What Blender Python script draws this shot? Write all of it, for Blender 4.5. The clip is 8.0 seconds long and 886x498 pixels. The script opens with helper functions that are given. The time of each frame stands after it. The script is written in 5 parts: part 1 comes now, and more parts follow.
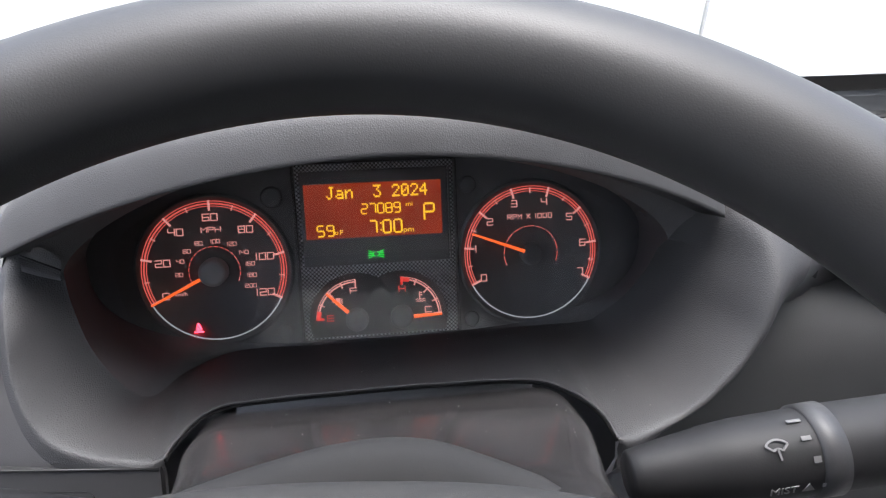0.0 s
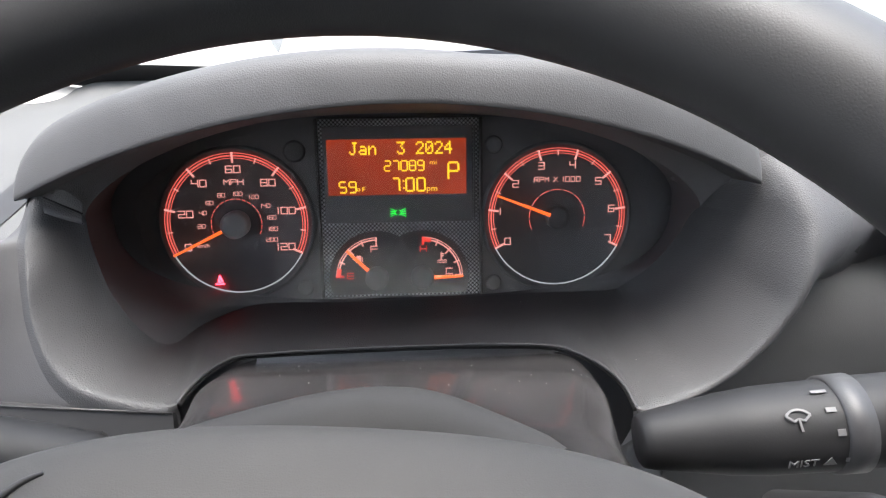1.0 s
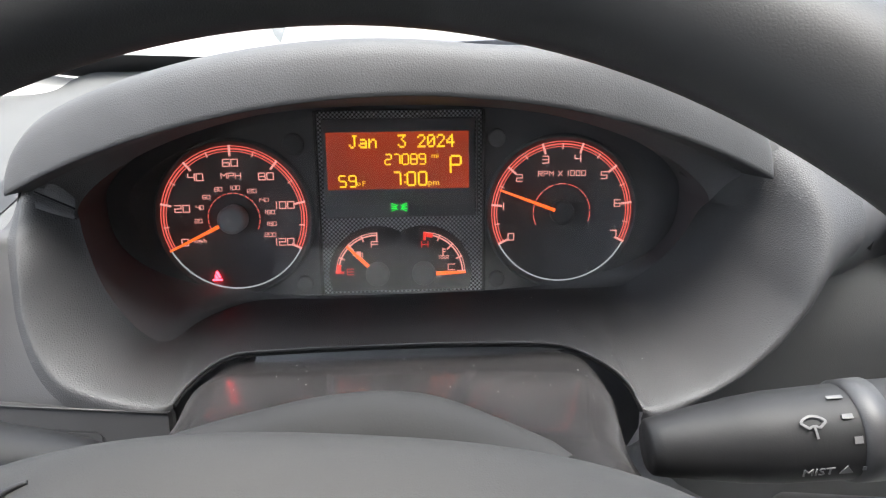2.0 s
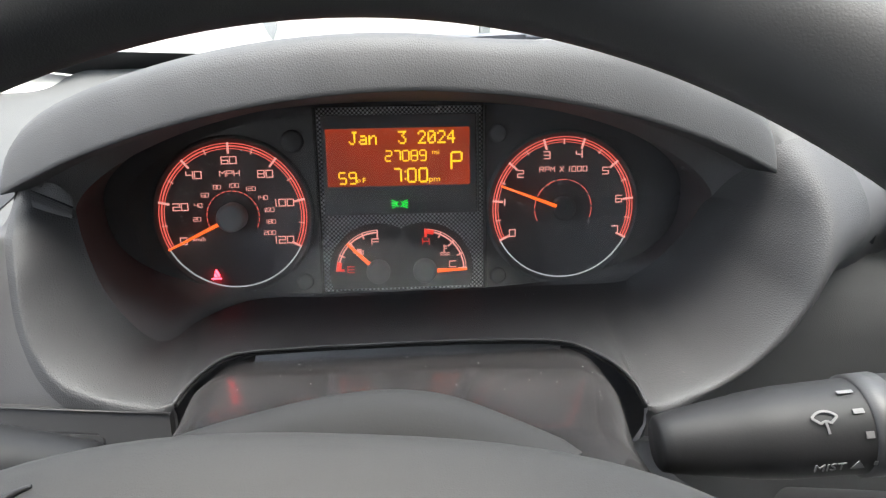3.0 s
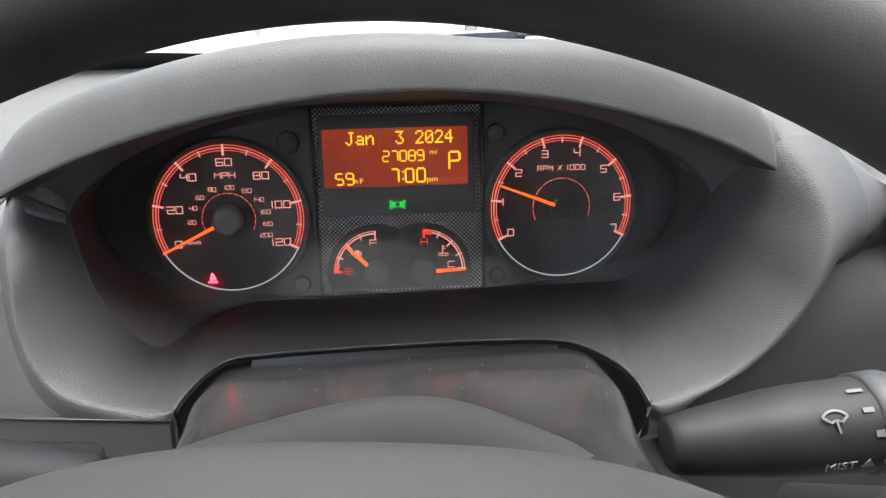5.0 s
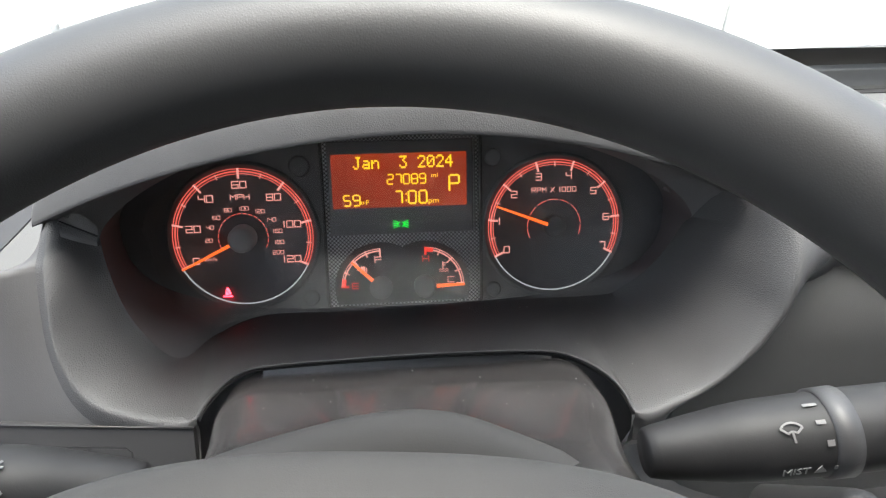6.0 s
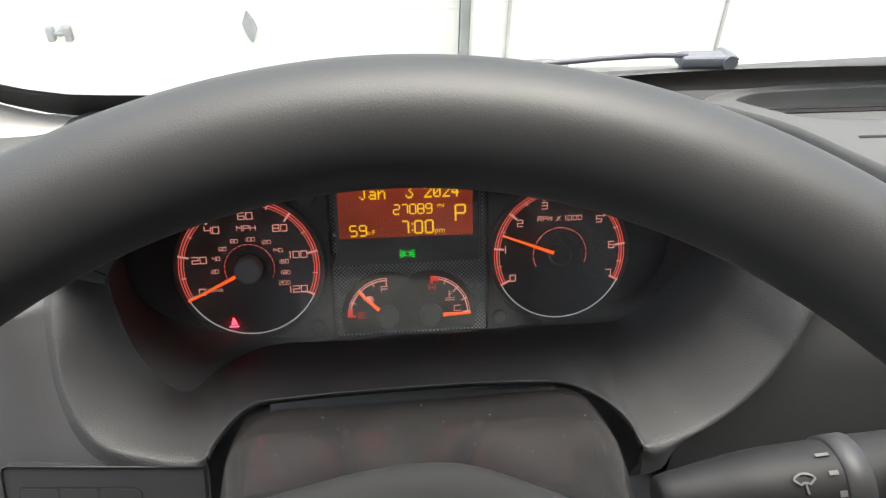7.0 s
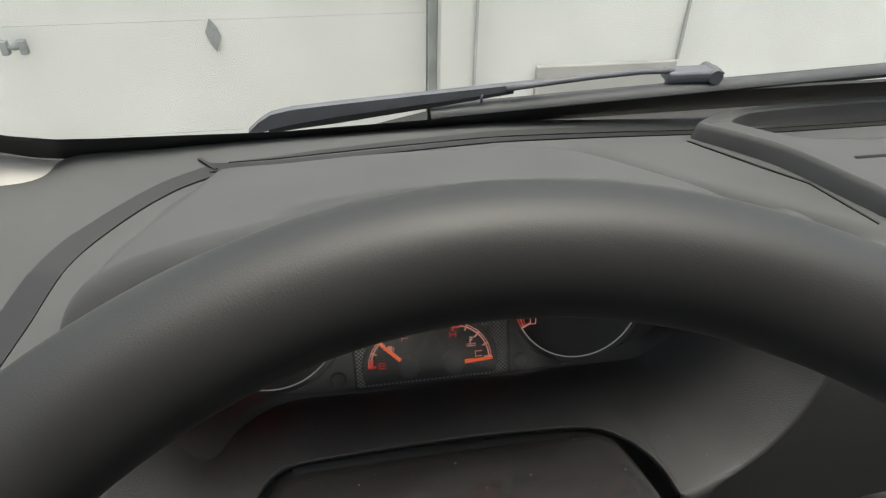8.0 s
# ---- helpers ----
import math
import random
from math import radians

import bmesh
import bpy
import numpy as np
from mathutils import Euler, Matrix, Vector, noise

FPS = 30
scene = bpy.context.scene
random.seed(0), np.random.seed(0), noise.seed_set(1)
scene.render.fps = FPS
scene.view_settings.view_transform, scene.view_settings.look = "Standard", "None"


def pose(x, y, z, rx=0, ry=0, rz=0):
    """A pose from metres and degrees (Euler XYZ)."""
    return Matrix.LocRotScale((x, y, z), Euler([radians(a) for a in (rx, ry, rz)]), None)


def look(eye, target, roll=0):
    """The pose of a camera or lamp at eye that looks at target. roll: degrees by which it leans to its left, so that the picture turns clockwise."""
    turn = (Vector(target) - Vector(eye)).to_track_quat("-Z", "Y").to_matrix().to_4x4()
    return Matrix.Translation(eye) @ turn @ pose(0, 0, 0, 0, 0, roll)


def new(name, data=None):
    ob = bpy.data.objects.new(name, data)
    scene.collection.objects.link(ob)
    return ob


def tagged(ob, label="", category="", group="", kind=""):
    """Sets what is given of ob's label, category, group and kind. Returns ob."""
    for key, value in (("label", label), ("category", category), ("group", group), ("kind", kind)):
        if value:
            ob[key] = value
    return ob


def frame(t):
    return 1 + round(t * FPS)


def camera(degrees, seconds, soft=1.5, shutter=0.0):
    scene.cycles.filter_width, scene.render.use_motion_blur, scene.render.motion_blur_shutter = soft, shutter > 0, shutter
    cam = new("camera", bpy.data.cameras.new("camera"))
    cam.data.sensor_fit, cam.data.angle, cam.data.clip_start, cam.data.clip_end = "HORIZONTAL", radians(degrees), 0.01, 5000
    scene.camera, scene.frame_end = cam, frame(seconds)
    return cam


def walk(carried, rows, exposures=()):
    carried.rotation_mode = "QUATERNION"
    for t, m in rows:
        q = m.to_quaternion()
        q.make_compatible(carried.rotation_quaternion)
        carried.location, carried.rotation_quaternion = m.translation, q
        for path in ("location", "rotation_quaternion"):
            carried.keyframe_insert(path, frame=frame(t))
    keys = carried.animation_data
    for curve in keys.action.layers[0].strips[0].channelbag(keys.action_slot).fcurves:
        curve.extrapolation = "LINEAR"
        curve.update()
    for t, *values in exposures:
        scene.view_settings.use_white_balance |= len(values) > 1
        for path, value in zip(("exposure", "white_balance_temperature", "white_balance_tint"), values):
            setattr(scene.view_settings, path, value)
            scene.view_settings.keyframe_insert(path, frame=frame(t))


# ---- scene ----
# DASH: the frame of the instrument panel. x to the right, z up along the dials, -y towards the driver; it leans 24 degrees back.
DASH = pose(0, 0, 1.42, -24, 0, 0)
cam = camera(67.0, 8.0, soft=1.2)
PATH = [
    (0, (-0.0021, -0.4466, 0.0703), (0.1129, 0.5337, -0.0901), -2.25),
    (0.1, (0.0026, -0.4486, 0.0678), (0.1034, 0.5327, -0.0957), -1.98),
    (0.2, (0.0045, -0.4457, 0.0639), (0.0954, 0.5362, -0.1023), -1.79),
    (0.3, (0.0013, -0.4432, 0.0591), (0.0841, 0.5391, -0.1085), -1.57),
    (0.4, (0.0015, -0.4388, 0.0569), (0.0770, 0.5437, -0.1132), -1.47),
    (0.5, (0.0017, -0.4359, 0.0547), (0.0742, 0.5464, -0.1182), -1.22),
    (0.7, (0.0074, -0.4379, 0.0589), (0.0674, 0.5431, -0.1252), -0.91),
    (1, (0.0095, -0.4410, 0.0575), (0.0647, 0.5389, -0.1344), -0.78),
    (1.2, (0.0102, -0.4403, 0.0568), (0.0621, 0.5394, -0.1371), -0.68),
    (1.5, (0.0131, -0.4366, 0.0574), (0.0624, 0.5421, -0.1420), -0.66),
    (2.8, (0.0053, -0.4279, 0.0581), (0.0636, 0.5486, -0.1496), -0.95),
    (3, (0.0058, -0.4281, 0.0578), (0.0661, 0.5479, -0.1513), -1.00),
    (3.5, (0.0047, -0.4258, 0.0581), (0.0693, 0.5493, -0.1540), -1.11),
    (4, (0.0038, -0.4247, 0.0585), (0.0746, 0.5498, -0.1545), -1.19),
    (4.2, (0.0034, -0.4239, 0.0592), (0.0759, 0.5498, -0.1566), -1.33),
    (5.3, (-0.0023, -0.4242, 0.0601), (0.0804, 0.5490, -0.1546), -1.34),
    (5.5, (-0.0020, -0.4236, 0.0605), (0.0824, 0.5493, -0.1549), -1.30),
    (5.7, (-0.0018, -0.4242, 0.0632), (0.0831, 0.5481, -0.1544), -1.34),
    (5.8, (-0.0016, -0.4386, 0.0732), (0.0823, 0.5338, -0.1446), -1.26),
    (5.9, (-0.0024, -0.4471, 0.0796), (0.0841, 0.5248, -0.1394), -1.25),
    (6, (-0.0062, -0.4506, 0.0796), (0.0790, 0.5213, -0.1399), -1.28),
    (6.1, (-0.0235, -0.4537, 0.0792), (0.0654, 0.5181, -0.1395), -1.19),
    (6.2, (-0.0397, -0.4659, 0.0775), (0.0505, 0.5063, -0.1388), -1.20),
    (6.3, (-0.0482, -0.4686, 0.0703), (0.0415, 0.5051, -0.1393), -1.28),
    (6.4, (-0.0500, -0.4703, 0.0734), (0.0378, 0.5016, -0.1448), -1.38),
    (6.5, (-0.0444, -0.4735, 0.0805), (0.0485, 0.4975, -0.1395), -1.28),
    (6.6, (-0.0335, -0.4675, 0.0844), (0.0689, 0.5044, -0.1278), -1.26),
    (6.7, (-0.0249, -0.4633, 0.0881), (0.0737, 0.5057, -0.1383), -1.25),
    (6.8, (-0.0164, -0.4530, 0.0896), (0.0768, 0.5166, -0.1367), -1.36),
    (6.9, (-0.0148, -0.4455, 0.0934), (0.0765, 0.5251, -0.1296), -1.43),
    (7, (-0.0126, -0.4452, 0.1014), (0.0791, 0.5251, -0.1226), -1.41),
    (7.1, (-0.0150, -0.4431, 0.1005), (0.0812, 0.5266, -0.1239), -1.34),
    (7.2, (-0.0191, -0.4335, 0.1035), (0.0770, 0.5346, -0.1279), -1.36),
    (7.3, (-0.0294, -0.4249, 0.1072), (0.0689, 0.5441, -0.1197), -1.46),
    (7.4, (-0.0311, -0.4155, 0.1091), (0.0677, 0.5529, -0.1201), -1.71),
    (7.5, (-0.0302, -0.4055, 0.1094), (0.0706, 0.5636, -0.1157), -1.88),
    (7.6, (-0.0335, -0.3983, 0.1128), (0.0727, 0.5697, -0.1143), -2.31),
    (7.7, (-0.0406, -0.4028, 0.1243), (0.0736, 0.5635, -0.1060), -2.67),
    (7.8, (-0.0432, -0.4094, 0.1302), (0.0802, 0.5559, -0.1001), -2.87),
    (7.9, (-0.0475, -0.4129, 0.1318), (0.0873, 0.5505, -0.0995), -2.90),
    (8, (-0.0446, -0.4257, 0.1347), (0.0957, 0.5367, -0.0976), -2.94),
]
walk(cam, [(t, DASH @ look(eye, target, roll)) for t, eye, target, roll in PATH],
     exposures=[(0, 2.68, 6150, 13), (0.4, 3.0, 6250, 12), (1.0, 3.15, 6300, 11), (3.0, 3.08, 6380, 7), (5.5, 2.98, 6420, 7), (5.9, 3.1, 6430, 7), (6.5, 3.0, 6480, 7), (6.8, 2.6, 6600, 7), (7.2, 2.3, 6650, 7), (7.5, 1.85, 6680, 7), (8.0, 1.47, 6750, 5)])

# ---- light ----
world = bpy.data.worlds.new("overcast_day")
scene.world = world
world.use_nodes = True
wn = world.node_tree.nodes
sky = wn.new("ShaderNodeTexSky")
sky.sky_type, sky.sun_disc = "NISHITA", False
sky.sun_elevation, sky.sun_rotation = radians(85), radians(68)
sky.air_density, sky.dust_density, sky.ozone_density = 1.0, 6.0, 0.6
cloud = wn.new("ShaderNodeHueSaturation")
cloud.inputs["Saturation"].default_value = 0.55
world.node_tree.links.new(sky.outputs[0], cloud.inputs["Color"])
world.node_tree.links.new(cloud.outputs[0], wn["Background"].inputs[0])
wn["Background"].inputs[1].default_value = 0.15
sun_data = bpy.data.lights.new("sun", "SUN")
sun_data.energy, sun_data.angle, sun_data.color = 0.15, radians(40), (1.0, 0.97, 0.93)
sun = new("sun", sun_data)
sun.matrix_world = look((0.5, 0.2, 8), (0, 0, 0))


# ---- materials ----
def material(name, colour, rough=0.5, metal=0.0, grain=0.0, grain_size=600.0, spots=0.0, spot_size=12.0, coat=0.0, leather=False, relief=0.0006):
    """Principled surface with a fine bump (grain) and a coarse change of tone (spots)."""
    m = bpy.data.materials.new(name)
    m.use_nodes = True
    nodes, link = m.node_tree.nodes, m.node_tree.links.new
    b = nodes["Principled BSDF"]
    b.inputs["Base Color"].default_value = (*colour, 1)
    b.inputs["Roughness"].default_value = rough
    b.inputs["Metallic"].default_value = metal
    b.inputs["Coat Weight"].default_value = coat
    where = nodes.new("ShaderNodeTexCoord")
    if grain:
        if leather:
            tex = nodes.new("ShaderNodeTexVoronoi")
            tex.feature = "DISTANCE_TO_EDGE"
            tex.inputs["Scale"].default_value = grain_size
            bend = nodes.new("ShaderNodeTexNoise")
            bend.inputs["Scale"].default_value = grain_size * 0.7
            mixv = nodes.new("ShaderNodeMixRGB")
            mixv.inputs[0].default_value = 0.0008
            link(where.outputs["Object"], bend.inputs["Vector"])
            link(where.outputs["Object"], mixv.inputs[1])
            link(bend.outputs["Color"], mixv.inputs[2])
            link(mixv.outputs[0], tex.inputs["Vector"])
            height = tex.outputs["Distance"]
        else:
            tex = nodes.new("ShaderNodeTexNoise")
            tex.inputs["Scale"].default_value = grain_size
            tex.inputs["Detail"].default_value = 4
            link(where.outputs["Object"], tex.inputs["Vector"])
            height = tex.outputs["Fac"]
        bump = nodes.new("ShaderNodeBump")
        bump.inputs["Strength"].default_value = grain
        bump.inputs["Distance"].default_value = relief
        link(height, bump.inputs["Height"])
        link(bump.outputs[0], b.inputs["Normal"])
    if spots:
        n2 = nodes.new("ShaderNodeTexNoise")
        n2.inputs["Scale"].default_value, n2.inputs["Detail"].default_value = spot_size, 6
        link(where.outputs["Object"], n2.inputs["Vector"])
        ramp = nodes.new("ShaderNodeMapRange")
        ramp.inputs[1].default_value, ramp.inputs[2].default_value = 0.3, 0.7
        ramp.inputs[3].default_value, ramp.inputs[4].default_value = 1 - spots, 1 + spots
        link(n2.outputs["Fac"], ramp.inputs[0])
        mul = nodes.new("ShaderNodeMixRGB")
        mul.blend_type = "MULTIPLY"
        mul.inputs[0].default_value = 1
        mul.inputs[1].default_value = (*colour, 1)
        link(ramp.outputs[0], mul.inputs[2])
        link(mul.outputs[0], b.inputs["Base Color"])
        rr = nodes.new("ShaderNodeMapRange")
        rr.inputs[3].default_value, rr.inputs[4].default_value = max(0.02, rough - 0.08), min(1, rough + 0.08)
        link(n2.outputs["Fac"], rr.inputs[0])
        link(rr.outputs[0], b.inputs["Roughness"])
    return m


def glowing(name, colour, strength):
    m = material(name, tuple(0.3 * c for c in colour), 0.4)
    b = m.node_tree.nodes["Principled BSDF"]
    b.inputs["Emission Color"].default_value = (*colour, 1)
    b.inputs["Emission Strength"].default_value = 1.4 * strength
    return m


def clear(name, tint=(1, 1, 1), gloss=1.0, dust=0.0):
    """A thin pane: see-through, with a slight mirror gloss and a pale film, part dust, part painted glare."""
    m = bpy.data.materials.new(name)
    m.use_nodes = True
    nodes, link = m.node_tree.nodes, m.node_tree.links.new
    nodes.remove(nodes["Principled BSDF"])
    thin, shine, mix = (nodes.new(k) for k in ("ShaderNodeBsdfTransparent", "ShaderNodeBsdfGlossy", "ShaderNodeMixShader"))
    thin.inputs[0].default_value = (*tint, 1)
    shine.inputs["Roughness"].default_value = 0.02
    shine.inputs["Color"].default_value = (gloss, gloss, gloss, 1)
    mix.inputs[0].default_value = 0.05
    link(thin.outputs[0], mix.inputs[1])
    link(shine.outputs[0], mix.inputs[2])
    # even pale veil laid over the pane, as reflected cabin light would
    if dust:
        film, over = nodes.new("ShaderNodeBsdfDiffuse"), nodes.new("ShaderNodeMixShader")
        where, cloud, amount = (nodes.new(k) for k in ("ShaderNodeTexCoord", "ShaderNodeTexNoise", "ShaderNodeMapRange"))
        cloud.inputs["Scale"].default_value, cloud.inputs["Detail"].default_value = 25, 8
        amount.inputs[1].default_value, amount.inputs[2].default_value = 0.3, 0.7
        amount.inputs[3].default_value, amount.inputs[4].default_value = dust * 0.7, dust * 1.3
        film.inputs[0].default_value = (0.8, 0.79, 0.78, 1)
        link(where.outputs["Object"], cloud.inputs["Vector"])
        link(cloud.outputs["Fac"], amount.inputs[0])
        link(amount.outputs[0], over.inputs[0])
        link(mix.outputs[0], over.inputs[1])
        link(film.outputs[0], over.inputs[2])
        mix = over
    link(mix.outputs[0], nodes["Material Output"].inputs[0])
    return m


def dotted(name, colour, size):
    """Plastic with a fine diagonal raised dot pattern."""
    m = material(name, colour, 0.4)
    nodes, link = m.node_tree.nodes, m.node_tree.links.new
    where, turn, tex, bump = (nodes.new(k) for k in ("ShaderNodeTexCoord", "ShaderNodeMapping", "ShaderNodeTexVoronoi", "ShaderNodeBump"))
    turn.inputs["Rotation"].default_value = (0, radians(45), 0)
    turn.inputs["Scale"].default_value = (size, 0.001, size)
    tex.inputs["Randomness"].default_value = 0
    tex.inputs["Scale"].default_value = 1
    bump.invert = True
    bump.inputs["Distance"].default_value = 0.0012
    link(where.outputs["Object"], turn.inputs[0])
    link(turn.outputs[0], tex.inputs["Vector"])
    link(tex.outputs["Distance"], bump.inputs["Height"])
    link(bump.outputs[0], nodes["Principled BSDF"].inputs["Normal"])
    # the dots come out lighter, the gaps between them darker
    dot_tone = nodes.new("ShaderNodeMapRange")
    dot_tone.inputs[1].default_value, dot_tone.inputs[2].default_value, dot_tone.inputs[3].default_value, dot_tone.inputs[4].default_value = 0.22, 0.55, 3.0, 0.12
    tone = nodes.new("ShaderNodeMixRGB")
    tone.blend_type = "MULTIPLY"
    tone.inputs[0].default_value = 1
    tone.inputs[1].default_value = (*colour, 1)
    link(tex.outputs["Distance"], dot_tone.inputs[0])
    link(dot_tone.outputs[0], tone.inputs[2])
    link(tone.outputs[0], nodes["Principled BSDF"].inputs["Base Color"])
    return m


DASH_GREY = material("dash_plastic", (0.037, 0.0375, 0.039), 0.58, grain=0.5, grain_size=760, spots=0.10, spot_size=25, leather=True, relief=0.0007)
FACE_PLASTIC = material("lower_face_plastic", (0.05, 0.05, 0.052), 0.6, grain=0.15, grain_size=900, spots=0.08, spot_size=20, leather=True)
HOOD_GREY = material("hood_plastic", (0.049, 0.0495, 0.0505), 0.65, grain=0.35, grain_size=900, spots=0.14, spot_size=30, leather=True)
TOP_GREY = material("dash_top_plastic", (0.076, 0.0772, 0.077), 0.7, grain=0.3, grain_size=800, spots=0.08, spot_size=14, leather=True)
SMOOTH_GREY = material("smooth_plastic", (0.07, 0.07, 0.072), 0.42, grain=0.08, grain_size=1500, spots=0.08, spot_size=20)
PANEL_GREY = material("panel_plastic", (0.027, 0.027, 0.0278), 0.5, grain=0.12, grain_size=1400, spots=0.08, spot_size=20)
SHROUD_GREY = material("shroud_plastic", (0.032, 0.031, 0.030), 0.75, grain=0.12, grain_size=1400, spots=0.06, spot_size=20)
GLOSS_BLACK = material("glossy_column_cover", (0.03, 0.029, 0.029), 0.17, grain=0.02, grain_size=300, spots=0.3, spot_size=22)
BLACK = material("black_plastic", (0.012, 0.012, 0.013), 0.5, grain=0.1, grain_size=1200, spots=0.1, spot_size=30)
BEZEL = material("bezel_black", (0.062, 0.062, 0.064), 0.65, grain=0.1, grain_size=1300, spots=0.1, spot_size=30)
FACE = material("dial_face", (0.072, 0.072, 0.074), 0.6, grain=0.05, grain_size=900, spots=0.1, spot_size=40)
GAUGE_FACE = material("gauge_face", (0.03, 0.03, 0.031), 0.6, grain=0.05, grain_size=900, spots=0.1, spot_size=40)
KNOB = material("needle_hub", (0.24, 0.24, 0.245), 0.45, grain=0.08, grain_size=1400, spots=0.08, spot_size=60)
RIM_GREY = material("wheel_rim", (0.027, 0.0275, 0.028), 0.45, grain=0.1, grain_size=1300, spots=0.1, spot_size=18, leather=True)
HUB_GREY = material("wheel_hub", (0.046, 0.045, 0.0435), 0.75, grain=0.2, grain_size=1100, spots=0.07, spot_size=18, leather=True)
RING_GREY = material("ring_plastic", (0.03, 0.03, 0.031), 0.5, grain=0.1, grain_size=1200, spots=0.1, spot_size=30)
STALK = material("stalk_black", (0.0115, 0.0115, 0.012), 0.58, grain=0.06, grain_size=1200, spots=0.1, spot_size=30)
PRINT = material("white_print", (0.10, 0.10, 0.10), 0.6, grain=0.05, grain_size=800, spots=0.08, spot_size=300)
for dull in (STALK, SHROUD_GREY, HUB_GREY, TOP_GREY):
    dull.node_tree.nodes["Principled BSDF"].inputs["Specular IOR Level"].default_value = 0.3
RIM_GREY.node_tree.nodes["Principled BSDF"].inputs["Specular IOR Level"].default_value = 0.42
DUST = material("pale_dust", (0.26, 0.255, 0.245), 0.9, grain=0.1, grain_size=900)
PLINTH = material("plinth_render", (0.38, 0.37, 0.345), 0.9, grain=0.4, grain_size=80, spots=0.1, spot_size=4)
LATCH_GREY = material("latch_metal", (0.26, 0.265, 0.26), 0.5, grain=0.1, grain_size=200, spots=0.2, spot_size=20)
GROOVE = material("groove_plastic", (0.021, 0.022, 0.021), 0.6, grain=0.2, grain_size=900, spots=0.12, spot_size=25)
RUBBER = material("black_rubber", (0.012, 0.012, 0.012), 0.7, grain=0.1, grain_size=700, spots=0.15, spot_size=20)
SILVER = material("silver_trim", (0.06, 0.063, 0.078), 0.4, metal=0.0, grain=0.05, grain_size=900, spots=0.06, spot_size=40)
PILLAR = material("pillar_trim", (0.42, 0.405, 0.375), 0.75, grain=0.3, grain_size=900, spots=0.05, spot_size=15)
CABIN_TRIM = material("cabin_trim", (0.32, 0.32, 0.322), 0.85, grain=0.3, grain_size=500, spots=0.1, spot_size=6)
ROOF_GREY = material("head_lining", (0.30, 0.30, 0.30), 0.9, grain=0.3, grain_size=500, spots=0.08, spot_size=6)
LINER = material("cabin_liner", (0.45, 0.45, 0.44), 0.85, grain=0.3, grain_size=500, spots=0.08, spot_size=6)
TRIM_GREY = material("wall_trim", (0.42, 0.42, 0.40), 0.7, grain=0.1, grain_size=150, spots=0.15, spot_size=9)
HINGE_GREY = material("hinge_metal", (0.105, 0.11, 0.125), 0.45, grain=0.1, grain_size=600, spots=0.15, spot_size=40)
COWL_GREY = material("cowl_plastic", (0.045, 0.045, 0.047), 0.55, grain=0.2, grain_size=600, spots=0.15, spot_size=25)
WIPER = material("wiper_metal", (0.10, 0.102, 0.115), 0.45, grain=0.1, grain_size=600, spots=0.15, spot_size=25)
DOOR_WHITE = material("door_paint", (0.645, 0.635, 0.59), 0.5, grain=0.15, grain_size=120, spots=0.05, spot_size=2.5)
WALL_WHITE = material("wall_paint", (0.68, 0.675, 0.635), 0.7, grain=0.08, grain_size=90, spots=0.05, spot_size=3)
SEAL_GREY = material("door_seal", (0.30, 0.31, 0.295), 0.7, grain=0.2, grain_size=150, spots=0.25, spot_size=9)
CONCRETE = material("concrete", (0.36, 0.35, 0.33), 0.9, grain=0.6, grain_size=60, spots=0.15, spot_size=2)
WINDSHIELD = clear("windscreen_glass", (0.93, 0.96, 0.95))
# the lens film lifts the dark dial faces in place of reflected glare
LENS = clear("cluster_lens", (0.97, 0.97, 0.97), 0.8, 0.036)
LINING = material("lining_plastic", (0.085, 0.085, 0.086), 0.6, grain=0.5, grain_size=950, spots=0.1, spot_size=30, leather=True)
GLOW_RING = glowing("lit_scale", (1.0, 0.15, 0.115), 0.075)
GLOW_NUM = glowing("lit_numbers", (1.0, 0.40, 0.34), 0.08)
GLOW_NEEDLE = glowing("lit_needle", (1.0, 0.13, 0.02), 0.13)
GLOW_RED = glowing("red_telltale", (1.0, 0.03, 0.05), 1.2)
GLOW_DEEP = glowing("red_zone", (0.9, 0.05, 0.03), 0.08)
GLOW_GREEN = glowing("green_telltale", (0.02, 1.0, 0.06), 0.14)
GLOW_LCD = glowing("display_glow", (1.0, 0.10, 0.02), 0.018)
GLOW_LCD.node_tree.nodes["Principled BSDF"].inputs["Base Color"].default_value = (0.08, 0.02, 0.015, 1)
lcd_nodes, lcd_link = GLOW_LCD.node_tree.nodes, GLOW_LCD.node_tree.links.new
lcd_where, lcd_noise, lcd_range = (lcd_nodes.new(k) for k in ("ShaderNodeTexCoord", "ShaderNodeTexNoise", "ShaderNodeMapRange"))
lcd_noise.inputs["Scale"].default_value = 22
lcd_range.inputs[1].default_value, lcd_range.inputs[2].default_value, lcd_range.inputs[3].default_value, lcd_range.inputs[4].default_value = 0.35, 0.65, 0.024, 0.046
lcd_link(lcd_where.outputs["Object"], lcd_noise.inputs["Vector"])
lcd_link(lcd_noise.outputs["Fac"], lcd_range.inputs[0])
lcd_link(lcd_range.outputs[0], lcd_nodes["Principled BSDF"].inputs["Emission Strength"])
GLOW_WHITE = glowing("white_scale", (0.8, 0.82, 0.85), 0.04)
GLOW_TEXT = glowing("display_text", (1.0, 0.60, 0.02), 0.12)


# ---- building helpers ----
def thing(name, m, label, category, group="", kind=""):
    ob = new(name)
    ob.matrix_world = m
    ob.empty_display_size = 0.02
    return tagged(ob, label, category, group, kind)


